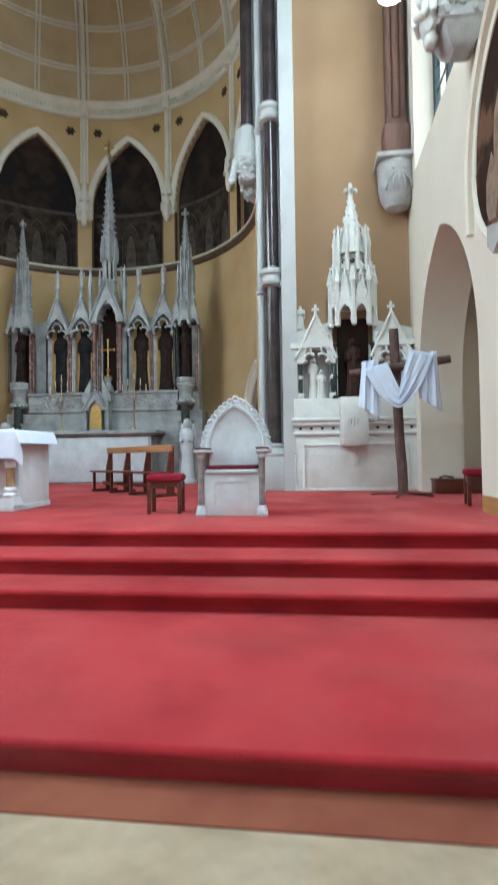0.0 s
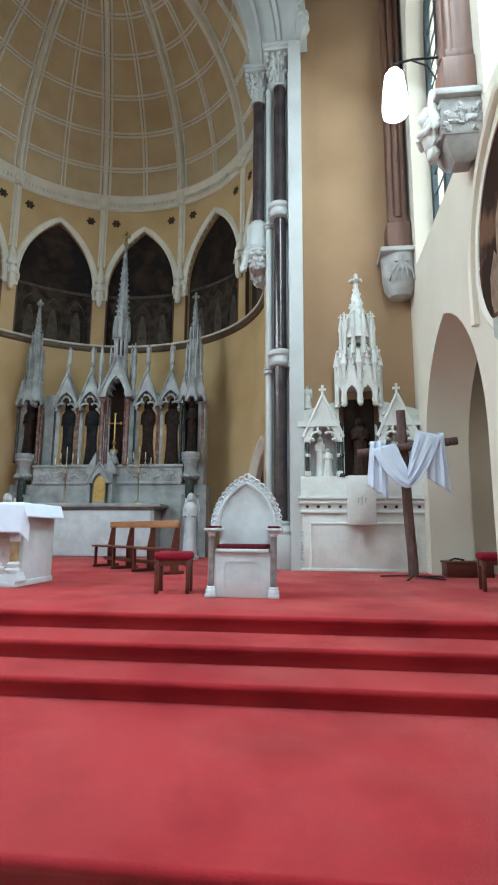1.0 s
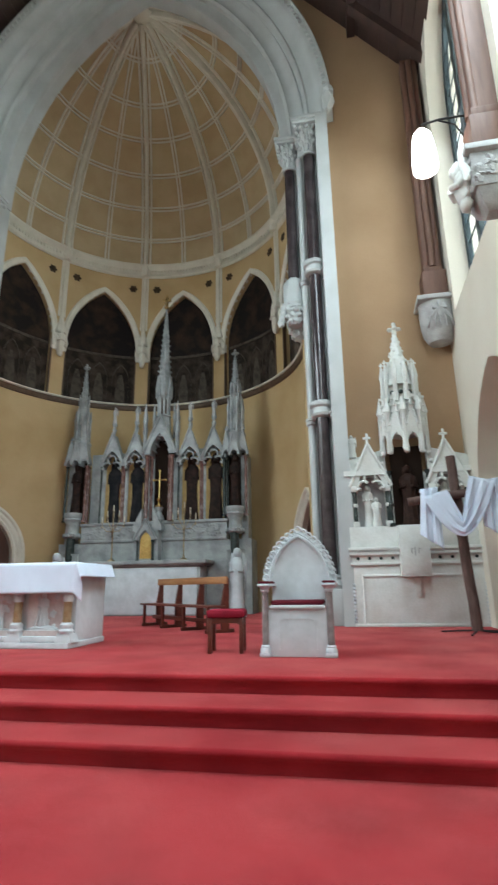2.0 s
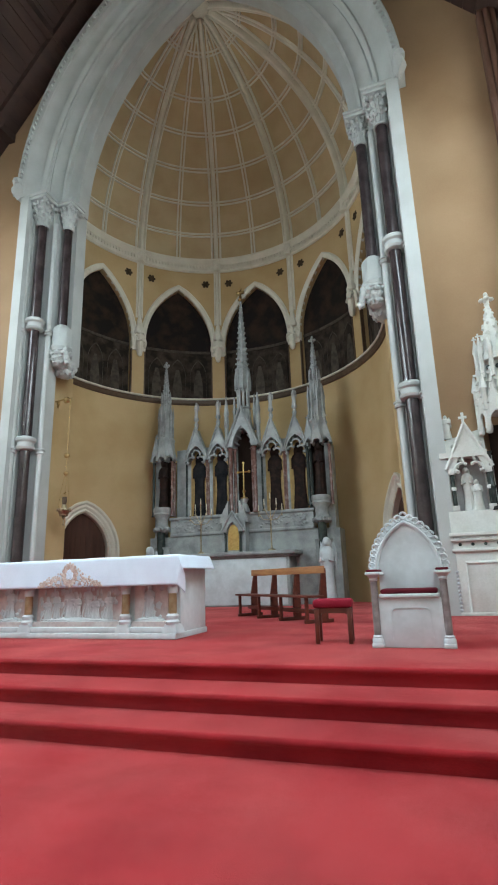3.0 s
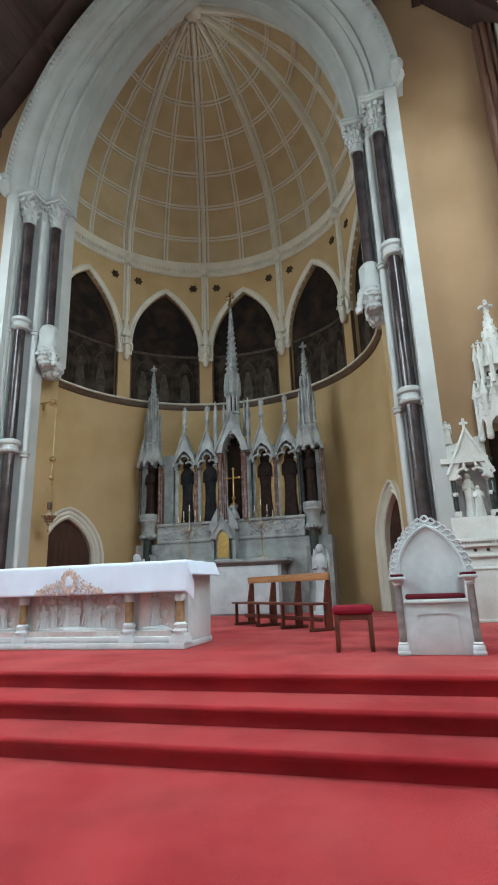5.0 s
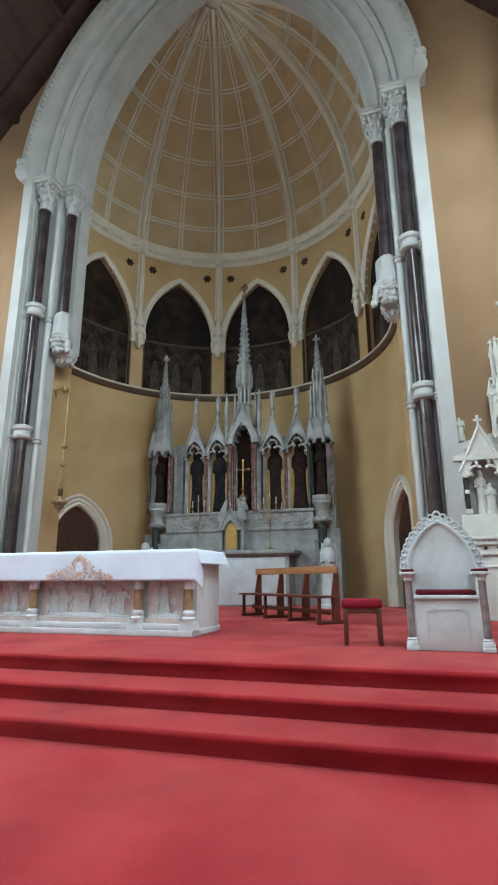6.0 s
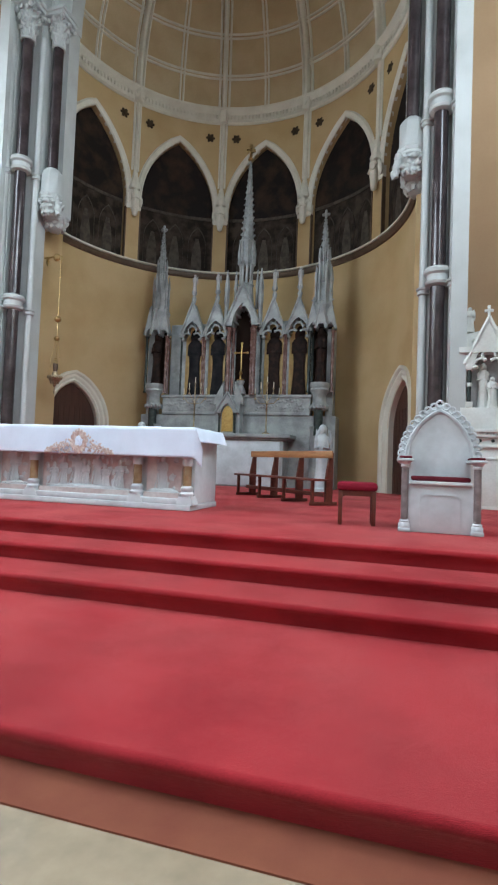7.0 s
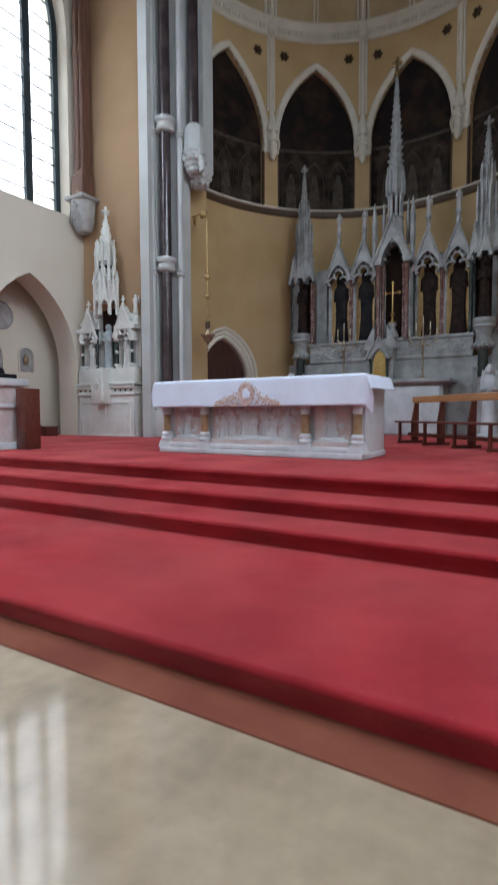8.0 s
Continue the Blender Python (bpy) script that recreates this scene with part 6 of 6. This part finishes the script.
# ---- carved corbels and roof shafts ----
def roof_corbel(x, y, z, turn, label, square=False):
    c = thing("roof_corbel", label, "corbel", pose(x, y, z, 0, 0, turn), "roof corbels")
    bm = B()
    if square:
        box(bm, -0.4, 0.4, -0.38, 0.36, -0.78, -0.12, 0.03)
        lathe(bm, [(0.2, -1.12), (0.36, -1.02), (0.5, -0.78)], 0, 0.02, 4, math.pi / 4, 1.05, 0.95)
        for i in range(26):
            q, z = random.uniform(-0.36, 0.36), random.uniform(-0.7, -0.2)
            blob(bm, q, -0.38, z, 0.07, 0.05, 0.07, 0.7, 2, i)
            blob(bm, 0.4, q, z, 0.05, 0.07, 0.07, 0.7, 2, i)
            blob(bm, -0.4, q, z, 0.05, 0.07, 0.07, 0.7, 2, i + 3)
    else:
        lathe(bm, [(0.10, -1.2), (0.27, -1.14), (0.38, -0.95), (0.43, -0.7), (0.45, -0.3), (0.45, -0.12)], 0, 0.02, 20)
        for i in range(5):
            tube(bm, [(0.0, -0.45, -0.35), (-0.24 + 0.12 * i, -0.44, -0.62), (-0.3 + 0.15 * i, -0.38, -0.86)], 0.035, 6, 0.7)
        box(bm, -0.05, 0.05, -0.47, -0.4, -0.6, -0.2, 0.015)
        box(bm, -0.17, 0.17, -0.47, -0.4, -0.4, -0.31, 0.015)
    box(bm, -0.5, 0.5, -0.48, 0.4, -0.12, 0.0, 0.02)
    part("corbel_block", bm, GREY_STONE, c, "grey carved stone corbel")
    bm = B()
    box(bm, -0.3, 0.3, -0.27, 0.33, 0.0, 0.75, 0.03)
    box(bm, -0.24, 0.24, -0.2, 0.33, 0.75, 0.95, 0.03)
    part("shaft_base", bm, WOOD_SHAFT, c)
    for q in (-0.15, 0.0, 0.15):
        bm = B()
        lathe(bm, [(0.1, 0.9), (0.085, 1.0), (0.08, 4.6), (0.11, 4.7), (0.12, 4.9), (0.08, 5.0), (0.08, 7.6)], q, -0.1 - 0.06 * (q == 0), 10)
        part("timber_shaft", bm, WOOD_SHAFT, c)
    bm = B()
    box(bm, -0.2, 0.2, -0.05, 0.33, 0.9, 7.8)
    part("timber_post", bm, WOOD_SHAFT, c)
    return c


roof_corbel(2.45, 12.4, 8.42, 0, "grey carved stone corbel carrying a brown timber roof shaft").scale = (0.98, 0.9, 1.0)
roof_corbel(-15.36, 12.42, 8.42, 0, "grey carved stone corbel carrying a brown timber roof shaft").scale = (0.84, 0.84, 0.95)
rc = roof_corbel(2.49, 7.4, 8.08, -90, "carved corbel with a winged bust carrying a timber roof shaft", True)
bm = B()
blob(bm, 0, -0.46, -0.55, 0.24, 0.17, 0.3, 0.2, 3, 2)
blob(bm, 0, -0.58, -0.19, 0.1, 0.11, 0.13, 0.1, 3)
blob(bm, 0, -0.52, -0.17, 0.15, 0.13, 0.19, 0.15, 3, 4)
blob(bm, 0, -0.5, -0.36, 0.24, 0.12, 0.11, 0.2, 3, 6)
for sx in (-1, 1):
    tube(bm, [(sx * 0.21, -0.46, -0.4), (sx * 0.22, -0.6, -0.58), (sx * 0.04, -0.7, -0.52)], 0.07, 10, 0.85)
    for i in range(3):
        blob(bm, sx * (0.22 + 0.05 * i), -0.47, -0.10 - 0.17 * i, 0.05, 0.09, 0.3 - 0.05 * i, 0.2, 2, i)
blob(bm, 0, -0.46, -0.86, 0.15, 0.12, 0.14, 0.3, 2, 8)
part("winged_bust", bm, CREAM_STONE, rc, "white plain winged bust")
rc.scale = (0.82, 0.82, 0.92)

# lit lamp on a bracket
hl = thing("wall_lamp", "lit white glass lamp hanging from a metal bracket", "lamp", pose(1.63, 7.62, 8.62))
bm = B()
lathe(bm, [(0.12, -0.42), (0.2, -0.38), (0.21, -0.25), (0.18, 0.1), (0.15, 0.32), (0.08, 0.42), (0.03, 0.46)], 0, 0, 18)
part("glass_shade", bm, LAMP_GLOW, hl, "glowing white glass shade")
bm = B()
tube(bm, [(0, 0, 0.4), (0, 0, 0.55), (0.3, 0, 0.6), (0.75, 0, 0.6)], 0.02, 6)
tube(bm, [(0.3, 0, 0.58), (0.55, 0, 0.45), (0.7, 0, 0.1)], 0.015, 6)
part("bracket", bm, IRON, hl, "thin metal bracket")

# framed picture on the side wall
pic = thing("framed_picture", "large dark oil painting in a pale pointed frame", "picture", pose(WR - 0.02, 6.35, 5.4))
f = lambda u, v, w: (w, u, v)
bm = B()
shape = ogive(1.15, 0.0, 1.55, 10)
slab(bm, [(u, -1.25 * math.sqrt(max(0.0, 1 - (u / 1.18) ** 2)), z) for u, z in shape], -0.04, 0.0, f)
part("canvas", bm, PICTURE, pic, "darkened oil painting")
bm = B()
loop = shape + [(1.18 * math.cos(a), -1.25 * math.sin(a)) for a in steps_between(0.0, math.pi, 16)]
sweep(bm, loop, [(-0.05, 0.0), (-0.05, -0.06), (0.02, -0.08), (0.07, -0.05), (0.07, 0.0)], f)
part("frame", bm, CREAM, pic, "pale cream frame")
bm = B()
slab(bm, [(-0.5, -1.25, -1.0), (-0.3, -1.42, -1.05), (-0.15, -1.32, -1.1), (0.0, -1.5, -1.12), (0.15, -1.32, -1.1), (0.3, -1.42, -1.05), (0.5, -1.25, -1.0)], -0.12, -0.06, f)
part("scalloped_tip", bm, GREY_STONE, pic, "grey scalloped ornament below the frame")
bm = B()
for x, z, w, h in ((-0.85, -0.25, 0.16, 0.26), (-0.55, 0.35, 0.2, 0.3), (-0.6, -0.6, 0.22, 0.4), (0.1, 0.1, 0.3, 0.6), (0.5, -0.5, 0.25, 0.4)):
    blob(bm, -0.042, x, z, 0.004, w, h, 0.4, 2, x)
part("paler_paint", bm, PICTURE_LIGHT, pic, "paler faded areas of paint")
bm = B()
sweep(bm, [(-1.45, -0.7), (-1.45, 0.0)] + ogive(1.45, 0.0, 1.95, 10) + [(1.45, 0.0), (1.45, -0.7)], [(0, 0.02), (0, -0.06), (0.05, -0.09), (0.1, -0.06), (0.1, 0.02)], f)
part("hood_mould", bm, CREAM, pic, "cream plaster hood moulding")

# skirting at the pier
bm = B()
box(bm, WR - 0.03, WR + 0.02, 5.5, 7.64, P, P + 0.24, 0.008)
box(bm, WR - 0.03, WR + 0.6, 7.62, 7.67, P, P + 0.24, 0.008)
solid("baseboard", bm, OAK_BASE, "yellow varnished skirting at the pier's foot", "skirting", kind="structure")
# low chest in the recesses
for x, y, w, rz in ((3.34, 11.3, 0.9, 0), (-16.5, 11.5, 1.0, 0)):
    ch = thing("low_chest", "low dark wooden chest in a side recess", "chest", pose(x, y, P, 0, 0, rz), "recess chests")
    bm = B()
    box(bm, -w / 2, w / 2, -0.2, 0.25, 0.0, 0.27, 0.01)
    part("body", bm, WOOD, ch)
    bm = B()
    box(bm, -w / 2 - 0.02, w / 2 + 0.02, -0.22, 0.27, 0.27, 0.31, 0.01)
    part("lid", bm, WOOD, ch)
    bm = B()
    tube(bm, [(-0.35, -0.1, 0.33), (-0.25, 0.0, 0.36), (-0.15, -0.05, 0.35), (-0.05, 0.05, 0.33)], 0.02, 6)
    solid("cable_coil", bm, IRON, "black cable lying on the chest", "cable", at=pose(x, y, P))
# plaque and small niches in the north recess
bm = B()
lathe(bm, [(0.45, 0), (0.45, 0.04), (0.38, 0.06), (0.36, 0.05)], 0, 0, 28)
bmesh.ops.rotate(bm, verts=bm.verts, cent=(0, 0, 0), matrix=Matrix.Rotation(radians(90), 3, "Y"))
solid("round_plaque", bm, GREY_STONE, "round grey stone plaque on the recess wall", "plaque", at=pose(WL - 1.6, 10.7, 4.6))
for y in (10.45, 11.6):
    n = thing("wall_niche", "small arched niche in the recess wall", "niche", pose(WL - 1.6, y, 2.85), "recess niches")
    bm = B()
    slab(bm, [(u, 0, z) for u, z in ogive(0.26, 0.55, 0.8, 6)], 0.004, 0.012, f)
    part("niche_back", bm, GREY_STONE, n)
    bm = B()
    sweep(bm, [(-0.26, 0)] + ogive(0.26, 0.55, 0.8, 6) + [(0.26, 0)], [(0, 0), (0, 0.05), (0.05, 0.05), (0.05, 0)], f)
    part("niche_edge", bm, CREAM, n)
bm = B()
lathe(bm, [(0.05, 0), (0.09, 0.06), (0.1, 0.16), (0.06, 0.24), (0.02, 0.3)], 0, 0, 12)
solid("silver_vessel", bm, SILVER_GILT, "small shiny vessel hanging in a niche", "vessel", at=pose(WL - 1.45, 11.5, 3.12))

# ---- ambo and lectern at the north side ----
ambo = thing("ambo", "white and pink marble reading desk with carved panel", "ambo", pose(-11.98, 6.4, P) @ Matrix.Diagonal((1, 1, 1.18, 1)))
bm = B()
box(bm, -0.62, 0.62, 0, 0.9, 0, 0.12, 0.015)
part("plinth", bm, WHITE_MARBLE, ambo)
bm = B()
box(bm, -0.52, 0.5, 0.12, 0.85, 0.12, 1.12)
part("body", bm, PINK_MARBLE, ambo)
bm = B()
for i in range(7):
    blob(bm, -0.4 + i * 0.12, 0.11, 0.3 + 0.1 * (i % 2), 0.09, 0.05, 0.2, 0.5, 2, i)
part("relief_panel", bm, WHITE_MARBLE, ambo, "plain carved relief")
for x in (-0.5, 0.5):
    bm = B()
    clustered(bm, x, 0.08, 0.12, 0.75, 0.055)
    part("corner_column", bm, PINK_MARBLE, ambo)
bm = B()
box(bm, -0.6, 0.6, -0.02, 0.9, 0.72, 0.78, 0.012)
box(bm, -0.6, 0.6, -0.02, 0.9, 1.1, 1.22, 0.015)
part("top", bm, WHITE_MARBLE, ambo)
bm = B()
box(bm, -0.5, 0.5, 0.2, 0.7, 1.22, 1.3, 0.02)
blob(bm, 0.1, 0.4, 1.32, 0.32, 0.22, 0.14, 0.1, 2)
part("book_rest", bm, HABIT_BLACK, ambo, "dark covered book rest")
bm = B()
box(bm, -0.14, 0.14, -0.18, 0.18, 0, 1.12, 0.01)
solid("wooden_screen", bm, WOOD, "dark wooden box behind the reading desk", "box", at=pose(-11.15, 7.1, P) @ Matrix.Diagonal((1, 1, 1.1, 1)))

# the plan is drawn in units of K metres: bring all of it to size
for ob in list(scene.objects):
    if ob.parent is None and ob is not cam:
        ob.matrix_basis = Matrix.Scale(K, 4) @ ob.matrix_basis
